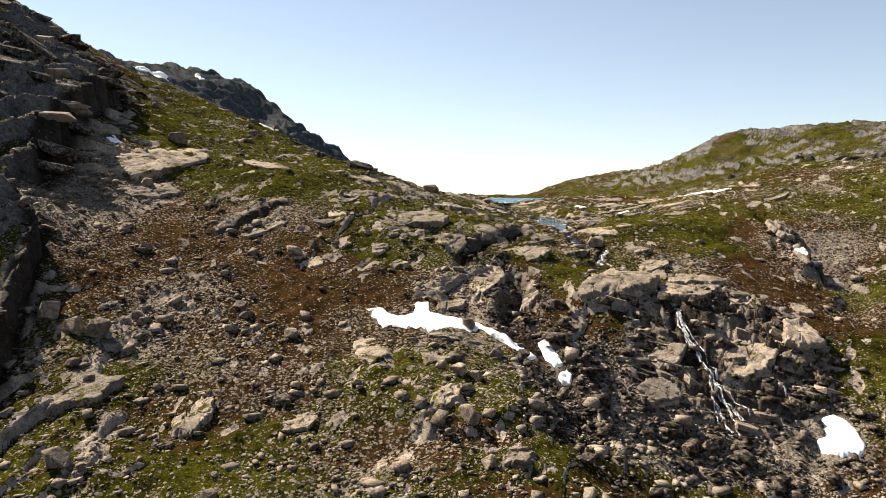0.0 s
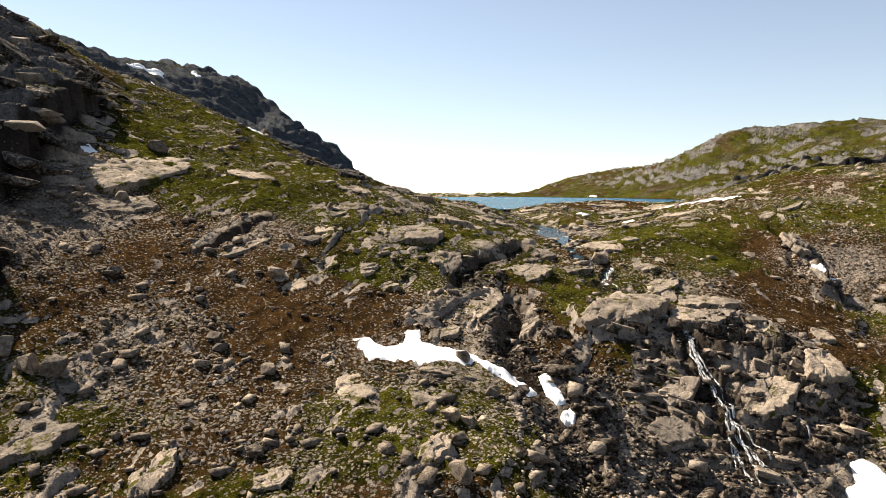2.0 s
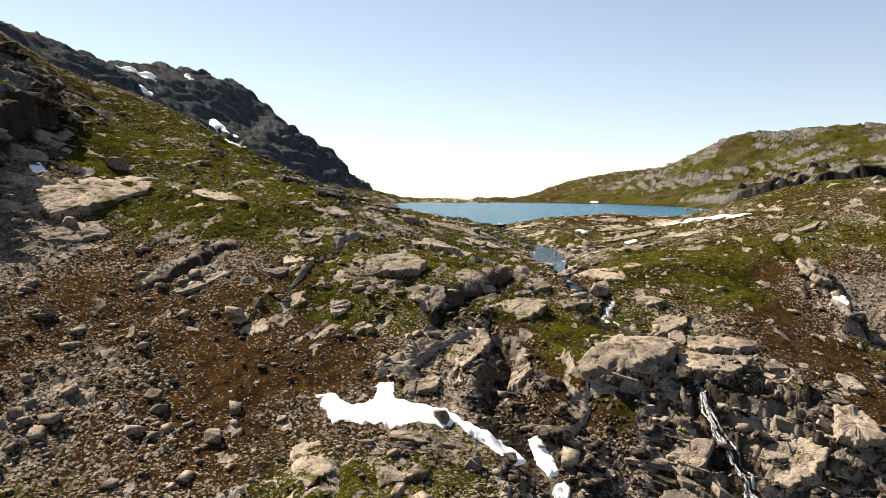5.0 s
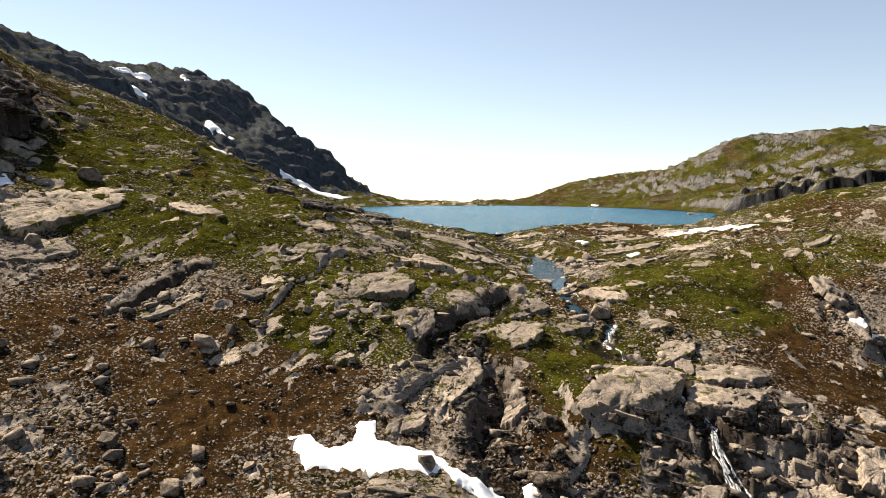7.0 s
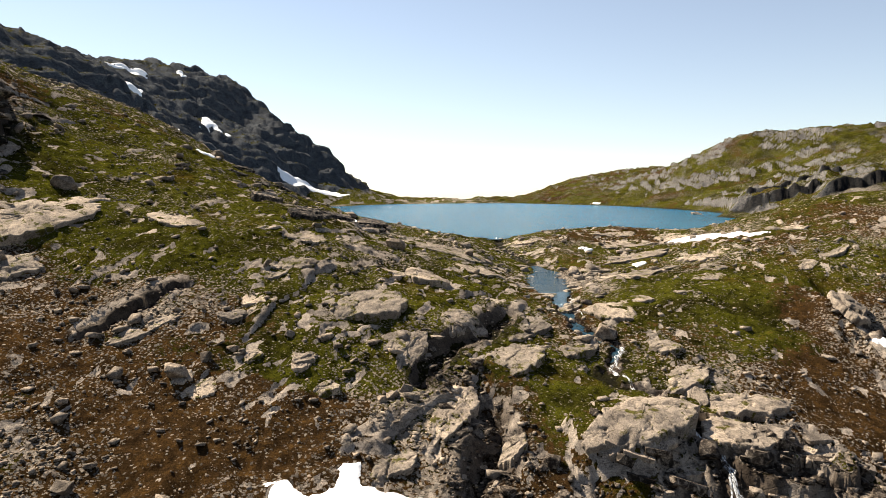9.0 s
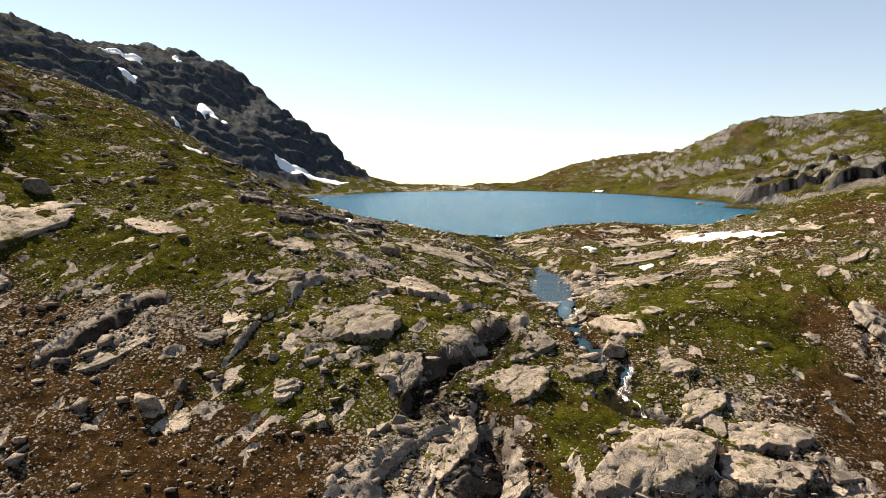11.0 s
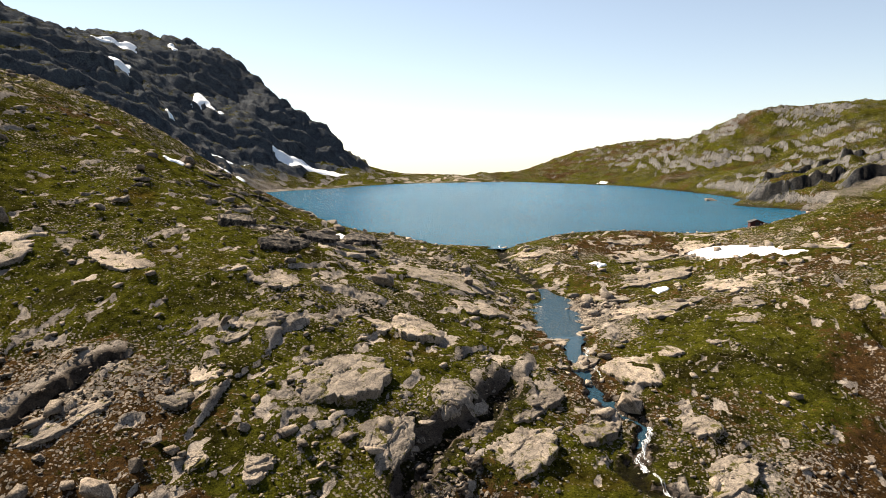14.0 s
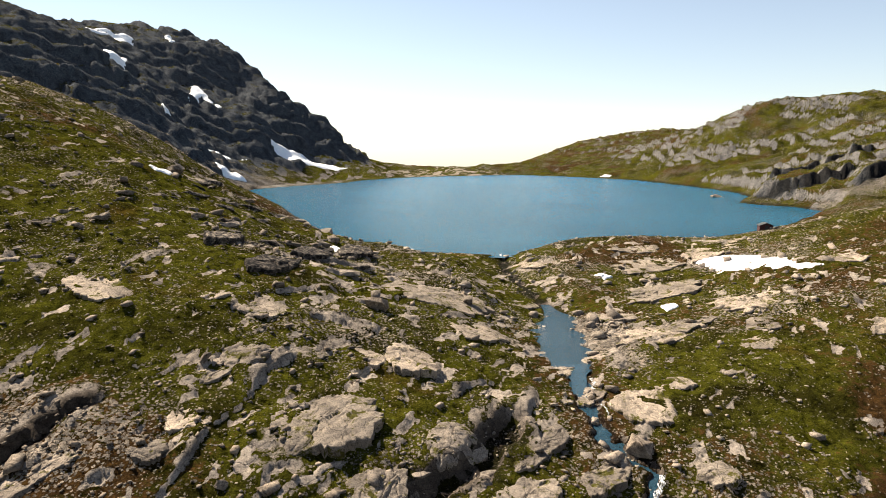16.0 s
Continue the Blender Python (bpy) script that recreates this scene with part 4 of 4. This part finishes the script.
def bedded(name, label, count, xs, ys, sizes, dip, seed, steep, turn, mats, long=1.0, flat_beds=False):
    rng = np.random.default_rng(seed)
    qx, qy = rng.uniform(*xs, count * 12), rng.uniform(*ys, count * 12)
    g = 0.8
    h = land(qx, qy)
    slope = np.hypot(land(qx + g, qy) - h, land(qx, qy + g) - h) / g
    near, _ = line_distance(qx, qy, [(a, b) for a, b, _, _ in STREAM])
    clear = ~((np.hypot(qx - 47.6, qy - 76.2) < 5.0) & (name == "waterfall_cliff"))  # a snow patch lies here
    pick = np.flatnonzero((slope > steep) & (near > 1.6) & clear)[:count]
    base = empty(name, float(np.mean(xs)), float(np.mean(ys)), at_ground(float(np.mean(xs)), float(np.mean(ys))))
    shapes = [bed_mesh("rock_bed", seed + j) if flat_beds and j % 3 else hull_mesh("rock_bed", (1, 1, 1), seed + j, 14) for j in range(14)]
    for j, me in enumerate(shapes):
        me.materials.append(mats[j % len(mats)])
    for i in pick:
        ob = part("rock_bed", shapes[int(rng.integers(14))], None, base)
        s = rng.uniform(*sizes)
        spin = Euler((radians(rng.normal(0, 7)), radians(dip + rng.normal(0, 8)), radians(turn + rng.normal(0, 20)))).to_matrix().to_4x4()
        ob.matrix_world = Matrix.Translation((qx[i], qy[i] + 0.2 * s, h[i] - 0.12 * s)) @ spin @ Matrix.Diagonal((s * long * rng.uniform(0.9, 1.7), s * rng.uniform(0.6, 1.0), s * rng.uniform(0.3, 0.55), 1))
        ob.matrix_parent_inverse = Matrix.Translation(base.location).inverted()
        ob.matrix_basis = ob.matrix_basis
    return tagged(base, label, "cliff")


bpy.context.view_layer.update()
bedded("waterfall_cliff", "dark wet cliff of tilted rock beds with overhangs", 280, (27, 53), (76, 100), (0.5, 2.3), 16, 5100, 0.5, -4, (WET_SHADE_ROCK, ROCK, WET_SHADE_ROCK, WET_SHADE_ROCK), 1.35, True)
bedded("left_crag", "dark stepped crag of layered gneiss above scree", 150, (-86, -48), (84, 172), (2.2, 6.0), 6, 5200, 0.7, 20, (SHADE_ROCK, SHADE_ROCK, SHADE_ROCK, ROCK), 1.4)
bedded("gorge_wall", "broken dark rock wall of the narrow gorge", 70, (9, 22), (70, 118), (1.0, 2.6), 8, 5300, 0.6, 30, (WET_SHADE_ROCK, WET_SHADE_ROCK, ROCK))
bedded("lake_bank", "low dark rock ledges on the green bank by the lake", 60, (-24, 8), (160, 208), (1.2, 3.4), 6, 5400, 0.45, 20, (SHADE_ROCK, ROCK), 1.3)


# ---- snow ----
def snow_patch(outline, thick, label):
    xs, ys = [p[0] for p in outline], [p[1] for p in outline]
    span = max(max(xs) - min(xs), max(ys) - min(ys))
    cell = span / 46
    gx = np.arange(min(xs) - 3 * cell, max(xs) + 3 * cell, cell)
    gy = np.arange(min(ys) - 3 * cell, max(ys) + 3 * cell, cell)
    X, Y = [a.ravel() for a in np.meshgrid(gx, gy)]
    s = span / 14
    d = edge_distance(X + 0.3 * s * ripple(X / s, Y / s, 181), Y + 0.3 * s * ripple(X / s, Y / s, 187), outline)
    z = land(X, Y).reshape(len(gy), len(gx))
    for _ in range(4):
        pad = np.pad(z, 1, mode="edge")
        z = (pad[:-2, 1:-1] + pad[2:, 1:-1] + pad[1:-1, :-2] + pad[1:-1, 2:] + pad[1:-1, 1:-1]) / 5
    z = z.ravel()
    top = z + 0.7 * thick * (1 - np.exp(d / (cell * 2.0))) * (d < 0) - 0.6 * thick * smooth(0, cell, d)
    cols = len(gx)
    faces = grid_faces(len(gy), cols)
    faces = faces[(d[faces] < cell * 0.9).any(1)]
    used, inverse = np.unique(faces, return_inverse=True)
    ob = part("snow_patch", sheet_mesh("snow_patch", np.stack([X, Y, top], -1)[used], inverse.reshape(faces.shape)), SNOW)
    return tagged(ob, label, "snow", "old snow patches")


snow_patch([(-3.3, 92.8), (-1.5, 93.2), (0.6, 91.5), (2.4, 92.8), (2.9, 95.5), (4.3, 95.9), (4.8, 93.3), (7.2, 92.8), (9.6, 92.3), (10.9, 90.1), (8.7, 89.0), (5.2, 88.5), (1.8, 88.9), (-1.4, 89.2), (-2.3, 90.8)], 0.5, "large bright old snow patch above the gorge")
snow_patch([(10.1, 90.1), (11.4, 89.6), (12.6, 88.5), (14.4, 89.5), (15.9, 88.3), (16.8, 87.0), (15.8, 86.4), (14.1, 84.8), (12.7, 86.8), (11.1, 87.5)], 0.7, "narrow snow tongue leading down into the gorge")
snow_patch([(17.3, 89.3), (18.2, 89.3), (18.8, 87.8), (19.3, 86.3), (19.4, 85.0), (18.3, 84.6), (17.8, 86.0), (17.4, 87.8)], 0.7, "long narrow snow remnant in the gorge")
snow_patch([(18.7, 83.9), (19.6, 84.2), (20.0, 83.3), (19.5, 82.1), (18.6, 82.3), (18.2, 83.0)], 0.7, "small snow remnant low in the gorge")
snow_patch([(47.4, 79.1), (48.9, 79.2), (49.9, 78.3), (50.1, 76.7), (49.7, 74.7), (48.4, 73.4), (46.3, 73.4), (45.0, 74.5), (44.8, 75.7), (46.9, 77.1)], 0.6, "rounded snow patch on rubble below the fall")
snow_patch([(-173.5, 542.1), (-173.0, 564.5), (-155.0, 574.2), (-151.8, 561.0), (-157.4, 548.1), (-166.4, 545.0), (-170.1, 541.2)], 1.6, "large snow field below the mountain crest")
snow_patch([(-148.4, 495.9), (-146.9, 499.2), (-143.7, 501.5), (-139.2, 512.4), (-133.8, 491.1), (-131.7, 492.1), (-138.2, 483.4)], 1.6, "snow streak in a gully of the dark mountain")
snow_patch([(-117.0, 525.0), (-107.7, 523.5), (-114.1, 554.6), (-108.7, 552.4), (-97.7, 530.8), (-85.2, 510.9), (-79.6, 510.5), (-88.3, 509.9), (-100.5, 527.6), (-104.0, 508.1)], 1.6, "snow streak in a gully of the dark mountain")
snow_patch([(-58.0, 508.9), (-51.6, 514.7), (-42.9, 527.3), (-32.5, 527.6), (-22.0, 529.1), (-11.3, 526.6), (-21.7, 522.3), (-33.5, 519.2), (-43.9, 505.7), (-53.2, 502.2)], 1.6, "snow streak in a gully of the dark mountain")
snow_patch([(-77.7, 428.5), (-75.8, 447.8), (-68.7, 462.6), (-61.7, 473.4), (-68.7, 461.9), (-70.4, 428.7)], 1.6, "snow streak in a gully of the dark mountain")
snow_patch([(-70.1, 414.4), (-66.7, 417.0), (-61.4, 422.8), (-56.3, 420.7), (-60.7, 412.0), (-64.1, 407.8)], 1.6, "snow streak in a gully of the dark mountain")
snow_patch([(-140.6, 594.3), (-136.3, 595.3), (-130.3, 583.3), (-133.8, 582.8)], 1.6, "snow streak in a gully of the dark mountain")
snow_patch([(-98.7, 432.6), (-96.2, 432.2), (-93.3, 429.0), (-95.2, 427.2)], 1.6, "snow streak in a gully of the dark mountain")
snow_patch([(-30.2, 185.1), (-28.6, 186.7), (-26.7, 187.8), (-26.7, 185.0), (-28.7, 184.1)], 0.4, "thin snow strip on the grassy slope")
snow_patch([(0.2, 182.4), (1.3, 183.8), (3.2, 179.0), (2.2, 177.2)], 0.4, "small snow remnant on the lake bank")
snow_patch([(71.5, 198.1), (76.0, 196.4), (79.5, 187.6), (80.7, 179.9), (78.8, 173.0), (80.8, 169.0), (78.8, 168.0), (76.1, 171.6), (72.5, 175.9), (67.7, 176.3), (71.0, 190.3)], 0.5, "long white snow bank beside the lake")
snow_patch([(47.6, 185.5), (49.6, 185.8), (51.0, 184.7), (49.0, 183.1)], 0.35, "small snow remnant on bare rock")
snow_patch([(52.4, 165.0), (54.4, 165.2), (54.5, 162.8), (52.3, 162.0)], 0.35, "small snow remnant beside a rock ledge")
snow_patch([(67.8, 121.3), (68.9, 120.4), (72.1, 119.4), (69.4, 119)], 0.35, "thin snow remnant in a stony hollow")
snow_patch([(-48.1, 134.1), (-47.7, 136.6), (-45.3, 134.3), (-45.8, 132.9), (-46.7, 131.5)], 0.35, "small snow remnant under dark crags")
snow_patch([(-50.6, 101.6), (-50.3, 103.6), (-48.7, 101.5), (-46.9, 96.7), (-47.3, 94.7)], 0.35, "small snow remnant under dark crags")
snow_patch([(149, 529), (154, 533), (159, 531), (155, 526)], 0.35, "small snow bank on the far shore")


# ---- running water ----
def ribbon(name, line, mat, steps, lift=0.0, extra=0.3):
    """A strip of water along (x, y, z, half width)."""
    n = len(line)
    k = np.linspace(0, n - 1, (n - 1) * steps + 1)
    cols = [np.interp(k, range(n), [p[i] for p in line]) for i in range(4)]
    x, y, z, half = cols
    x = x + 0.25 * ripple(k * 0.9, k * 0 + 3.3, 191)
    dx, dy = np.gradient(x), np.gradient(y)
    ln = np.hypot(dx, dy) + 1e-6
    nx, ny = -dy / ln, dx / ln
    across = np.linspace(-1, 1, 7)
    X = x[:, None] + nx[:, None] * across * (half + extra + 2.2 * smooth(0.8, 1.6, half))[:, None]
    Y = y[:, None] + ny[:, None] * across * (half + extra + 2.2 * smooth(0.8, 1.6, half))[:, None]
    Z = np.repeat(z[:, None], 7, 1) + lift
    run = np.abs(np.gradient(z)) / ln
    foam = np.repeat(np.clip((run - 0.10) * 0.9, 0, 0.36)[:, None], 7, 1)
    ob = part(name, sheet_mesh(name, np.stack([X, Y, Z], -1).reshape(-1, 3), grid_faces(len(k), 7)), mat)
    ob.data.attributes.new("foam", "FLOAT", "POINT").data.foreach_set("value", foam.ravel().astype(np.float32))
    return ob


def stream_material():
    m, n, l, p = material("stream_water")
    pos = place(n)
    streak = n.new("ShaderNodeMapping")
    streak.inputs["Scale"].default_value = (4.0, 0.9, 0.9)
    l.new(pos, streak.inputs["Vector"])
    a = noise_node(n, l, 1.6, 6, 0.75, streak.outputs["Vector"], 0.4)
    f = calc(n, l, "SUBTRACT", calc(n, l, "ADD", attribute(n, "foam"), a), 0.80)
    f = ramp(n, l, f, [(0.0, (0, 0, 0)), (0.22, (1, 1, 1))])
    l.new(mix(n, l, f, (0.018, 0.046, 0.068), (0.75, 0.77, 0.78)), p.inputs["Base Color"])
    l.new(calc(n, l, "ADD", calc(n, l, "MULTIPLY", f, 0.5), 0.08), p.inputs["Roughness"])
    p.inputs["IOR"].default_value = 1.33
    l.new(bump(n, l, noise_node(n, l, 2.2, 5, 0.65, pos), 0.3, 1.0), p.inputs["Normal"])
    return m


def foam_material():
    m, n, l, p = material("white_water")
    a = noise_node(n, l, 6.0, 4, 0.7, place(n))
    l.new(ramp(n, l, a, [(0.35, (0.3, 0.31, 0.32)), (0.62, (0.7, 0.72, 0.73))]), p.inputs["Base Color"])
    lace = n.new("ShaderNodeMapping")
    lace.inputs["Scale"].default_value = (7.0, 1.6, 1.0)
    l.new(place(n), lace.inputs["Vector"])
    l.new(ramp(n, l, noise_node(n, l, 1.0, 5, 0.75, lace.outputs["Vector"]), [(0.44, (0, 0, 0)), (0.58, (1, 1, 1))]), p.inputs["Alpha"])
    p.inputs["Roughness"].default_value = 0.5
    return m


STREAM_WATER, FOAM = stream_material(), foam_material()
stream = ribbon("stream", STREAM[3:10], STREAM_WATER, 12)
tagged(stream, "clear shallow mountain stream with a blue pool", "stream", kind="structure")
brook = ribbon("stream", STREAM[8:15], STREAM_WATER, 12, -0.2, 0.8)
tagged(brook, "narrow dark brook running between wet rocks", "stream", kind="structure")


def strand(points, half, seed, parent):
    """One white thread of falling water, laid over the rock."""
    rng = np.random.default_rng(seed)
    n = len(points)
    k = np.linspace(0, n - 1, (n - 1) * 8 + 1)
    x = np.interp(k, range(n), [p[0] for p in points]) + 0.35 * ripple(k * 1.6 + seed, k * 0 + 0.7, 201)
    y = np.interp(k, range(n), [p[1] for p in points])
    z = land(x, y) + 0.4
    z = np.maximum.accumulate(z[::-1])[::-1]
    w = half * (0.6 + 1.3 * rng.random(len(k)))
    V = np.concatenate([np.stack([x - w, y, z], -1), np.stack([x, y - 0.06, z + 0.06], -1), np.stack([x + w, y, z], -1)], 1).reshape(-1, 3)
    return part("water_strand", sheet_mesh("water_strand", V, grid_faces(len(k), 3)), FOAM, parent)


fall = empty("waterfall", 37, 90, at_ground(37, 90))
bpy.context.view_layer.update()
for j, (line, half) in enumerate((([(37.6, 100.5), (37.9, 98.3), (37.3, 95.2), (36.9, 92.6), (36.7, 90.2)], 0.24), ([(36.9, 92.2), (36.4, 89.8), (36.9, 87.2), (37.3, 85.2)], 0.22), ([(37.1, 92.4), (37.6, 89.5), (38.1, 87.0), (38.2, 85.0)], 0.13),
                                  ([(37.3, 85.0), (37.2, 82.6), (37.9, 80.4), (38.4, 78.6)], 0.22), ([(37.0, 84.6), (36.4, 82.0), (36.2, 79.6), (36.4, 77.6)], 0.18), ([(37.7, 84.0), (38.9, 81.8), (39.5, 79.6)], 0.12), ([(36.0, 100.8), (35.7, 99.0), (36.4, 97.2)], 0.14),
                                  ([(37.4, 97.0), (37.0, 94.6), (36.4, 92.4), (36.2, 90.6)], 0.12), ([(36.7, 90.0), (37.2, 88.0), (36.9, 86.0), (37.3, 84.4)], 0.16), ([(37.5, 83.6), (37.6, 81.4), (37.0, 79.4), (37.2, 77.4)], 0.14), ([(36.8, 83.0), (35.6, 80.8), (35.3, 78.8)], 0.1), ([(44.6, 84.5), (44.9, 82.2), (45.0, 80.2)], 0.12), ([(34.6, 117.6), (34.0, 115.8), (32.2, 113.6), (32.0, 111.2)], 0.3), ([(34.2, 116.4), (33.0, 114.4), (32.6, 112.2)], 0.14), ([(32.6, 110.4), (33.4, 108.0), (34.8, 106.8)], 0.22), ([(33.4, 136.2), (33.0, 134.6), (32.8, 133.2)], 0.16), ([(32.4, 129.6), (32.8, 127.2)], 0.1), ([(33.9, 207), (33.6, 203.5)], 0.2))):
    ob = strand(line, 0.75 * half, 40 + j, fall)
    ob.matrix_parent_inverse = Matrix.Translation(fall.location).inverted()
tagged(fall, "thin white waterfall in several strands over dark rock", "waterfall")


# ---- a low islet off the far bank ----
islet = part("islet", hull_mesh("islet", (7.0, 4.0, 2.2), 95, 14), ROCK)
islet.location = (151.7, 360, 0.1)
tagged(islet, "low pale rock standing out of the lake", "rock")


# ---- the hut by the lake ----
def wood_material(name, colour):
    m, n, l, p = material(name)
    a = noise_node(n, l, 3.0, 5, 0.7, place(n))
    l.new(mix(n, l, 1.0, ramp(n, l, a, [(0.3, (0.6, 0.6, 0.6)), (0.7, (1.2, 1.15, 1.1))]), colour, "MULTIPLY"), p.inputs["Base Color"])
    p.inputs["Roughness"].default_value = 0.8
    return m


def box_mesh(name, x0, x1, y0, y1, z0, z1, bevel=0.03):
    b = bmesh.new()
    bmesh.ops.create_cube(b, size=1, matrix=Matrix.Translation(((x0 + x1) / 2, (y0 + y1) / 2, (z0 + z1) / 2)) @ Matrix.Diagonal((x1 - x0, y1 - y0, z1 - z0, 1)))
    bmesh.ops.bevel(b, geom=b.edges[:], offset=bevel, segments=1, affect="EDGES")
    me = bpy.data.meshes.new(name)
    b.to_mesh(me)
    b.free()
    return me


RED, TAR, TRIM = wood_material("dark_red_boards", (0.055, 0.012, 0.011)), wood_material("tarred_roof", (0.03, 0.03, 0.032)), wood_material("grey_boards", (0.35, 0.33, 0.30))
hut = empty("hut", 106.0, 234.5, at_ground(106.0, 234.5) - 0.1)
hut.rotation_euler, hut.scale = (0, 0, radians(-12)), (0.92, 0.92, 0.8)
b = bmesh.new()
ring = [[b.verts.new((x, y, z)) for x, z in ((-1.8, -0.4), (1.8, -0.4), (1.8, 1.7), (0, 2.5), (-1.8, 1.7))] for y in (-1.3, 1.3)]
b.faces.new(ring[0])
b.faces.new(ring[1][::-1])
for i in range(5):
    b.faces.new((ring[0][i], ring[1][i], ring[1][(i + 1) % 5], ring[0][(i + 1) % 5]))
bmesh.ops.recalc_face_normals(b, faces=b.faces[:])
me = bpy.data.meshes.new("wall")
b.to_mesh(me)
b.free()
part("wall", me, RED, hut, "dark red board wall")
for s in (-1, 1):
    r = part("roof", box_mesh("roof", -1.12, 1.12, -1.6, 1.6, 0, 0.12), TAR, hut, "dark tarred roof")
    r.location, r.rotation_euler = (s * 1.0, 0, 2.03), (0, s * math.atan2(0.8, 1.8), 0)
part("door", box_mesh("door", -0.45, 0.45, -1.36, -1.29, 0.05, 1.75), TAR, hut)
part("window", box_mesh("window", 0.8, 1.35, -1.36, -1.29, 0.8, 1.3), TRIM, hut)
tagged(hut, "small dark red wooden hut on the lake shore", "hut")


# ---- scattered boulders and loose stones ----
rng = np.random.default_rng(77)
seen_r, seen_a = np.exp(rng.uniform(np.log(84), np.log(300), 260000)), np.radians(rng.uniform(-28, 38.5, 260000))
sx, sy = FAN_X + seen_r * np.sin(seen_a), FAN_Y + seen_r * np.cos(seen_a)
sz, s_rock, s_wet_shade, _ = land(sx, sy, True)
s_stony, s_brown = zones(sx, sy)
clump = fractal(sx, sy, 6, 2, 211)
in_water = (edge_distance(sx, sy, SHORE) < 0.3)
creek, _ = line_distance(sx, sy, [(a, b) for a, b, _, _ in STREAM])
in_water |= (creek < 1.6) & (sy > 136) & (sy < 164)
broken_ground = smooth(1.1, 0.7, np.hypot((sx - 38) / 20, (sy - 86) / 19)) + smooth(6, 3, line_distance(sx, sy, GORGE)[0])
chance = np.clip(0.14 + 0.6 * s_stony + 0.5 * clump, 0.05, 1) * np.where(sy > 240, 0.4, 1)
for ob in scene.objects:
    if ob.name.startswith("snow_patch"):
        lo, hi = ob.bound_box[0], ob.bound_box[6]
        in_water |= (sx > lo[0]) & (sx < hi[0]) & (sy > lo[1]) & (sy < hi[1]) & (sy < 125)
chance = chance * np.where(s_rock > 0.6, 0.5, 1) + 0.12 * broken_ground
keep = np.flatnonzero((rng.random(len(sx)) < chance * 0.6) & ~in_water)
shapes = []
for j in range(16):
    b = bmesh.new()
    for q in list(itertools.product((-0.5, 0.5), repeat=3)) + [(0.1, 0.0, 0.6)]:
        b.verts.new(np.array(q) * rng.uniform(0.55, 1.0, 3) + rng.normal(0, 0.07, 3))
    got = bmesh.ops.convex_hull(b, input=b.verts[:])
    loose = [v for v in b.verts if not v.link_faces]
    bmesh.ops.delete(b, geom=loose, context="VERTS")
    b.verts.index_update()
    shapes.append((np.array([v.co[:] for v in b.verts]), np.array([[v.index for v in f.verts] for f in b.faces])))
    b.free()


def stones(name, where, label, mat):
    V, Fc, base = [], [], 0
    for i in where:
        v, f = shapes[int(rng.integers(16))]
        s = min(0.13 + 0.15 * rng.pareto(2.4), 1.5) * (0.8 + 0.4 * s_stony[i]) * (1 if sy[i] < 150 else 1.4) * (1 + 0.35 * min(1.0, broken_ground[i]))
        a = -0.4 + rng.normal(0, 0.6)
        q = v * (s * rng.uniform(0.7, 1.1), s * rng.uniform(0.9, 1.6), s * rng.uniform(0.25, 0.6))
        tilt = rng.normal(0, 0.25)
        q = np.stack([q[:, 0], q[:, 1] * np.cos(tilt) - q[:, 2] * np.sin(tilt), q[:, 1] * np.sin(tilt) + q[:, 2] * np.cos(tilt)], -1)
        q = np.stack([q[:, 0] * np.cos(a) - q[:, 1] * np.sin(a) + sx[i], q[:, 0] * np.sin(a) + q[:, 1] * np.cos(a) + sy[i], q[:, 2] + sz[i] + 0.12 * s], -1)
        V.append(q)
        Fc.append(f + base)
        base += len(q)
    ob = part(name, sheet_mesh(name, np.concatenate(V), np.concatenate(Fc)), mat)
    return tagged(ob, label, "stones", kind="stuff")


soaked = (broken_ground[keep] > 0.5) & (rng.random(len(keep)) < 0.8)
left, right = keep[(sx[keep] < 8) & ~soaked], keep[(sx[keep] >= 8) & ~soaked]
stones("loose_stones", left, "loose grey stones strewn over the slope", STONE)
stones("rubble", right, "angular grey rubble below the rock ledges", ROCK)
stones("wet_rubble", keep[soaked], "dark wet broken rock in the gorge and round the fall", WET_SHADE_ROCK)
big = rng.choice(np.flatnonzero((rng.random(len(sx)) < np.clip(0.15 + s_stony, 0, 1)) & ~in_water & (sy < 190) & (sx > -48)), 170, replace=False)
lumps = [hull_mesh("boulder", (1, 1, 1), 7000 + j) for j in range(10)]
for j, me in enumerate(lumps):
    me.materials.append((STONE, WET_SHADE_ROCK)[j % 2])
for i in big:
    me = lumps[2 * int(rng.integers(5)) + int(broken_ground[i] > 0.4)]
    ob = part("boulder", me, None)
    s = 0.32 + rng.exponential(0.2)
    ob.matrix_world = Matrix.Translation((sx[i], sy[i], sz[i] + 0.12 * s)) @ Euler((rng.normal(0, 0.2), rng.normal(0, 0.2), rng.uniform(0, 6.28))).to_matrix().to_4x4() @ Matrix.Diagonal((s * rng.uniform(0.9, 1.5), s, s * rng.uniform(0.5, 0.9), 1))
    tagged(ob, "rough grey boulder among moss and small stones", "boulder", "boulders strewn over the valley")
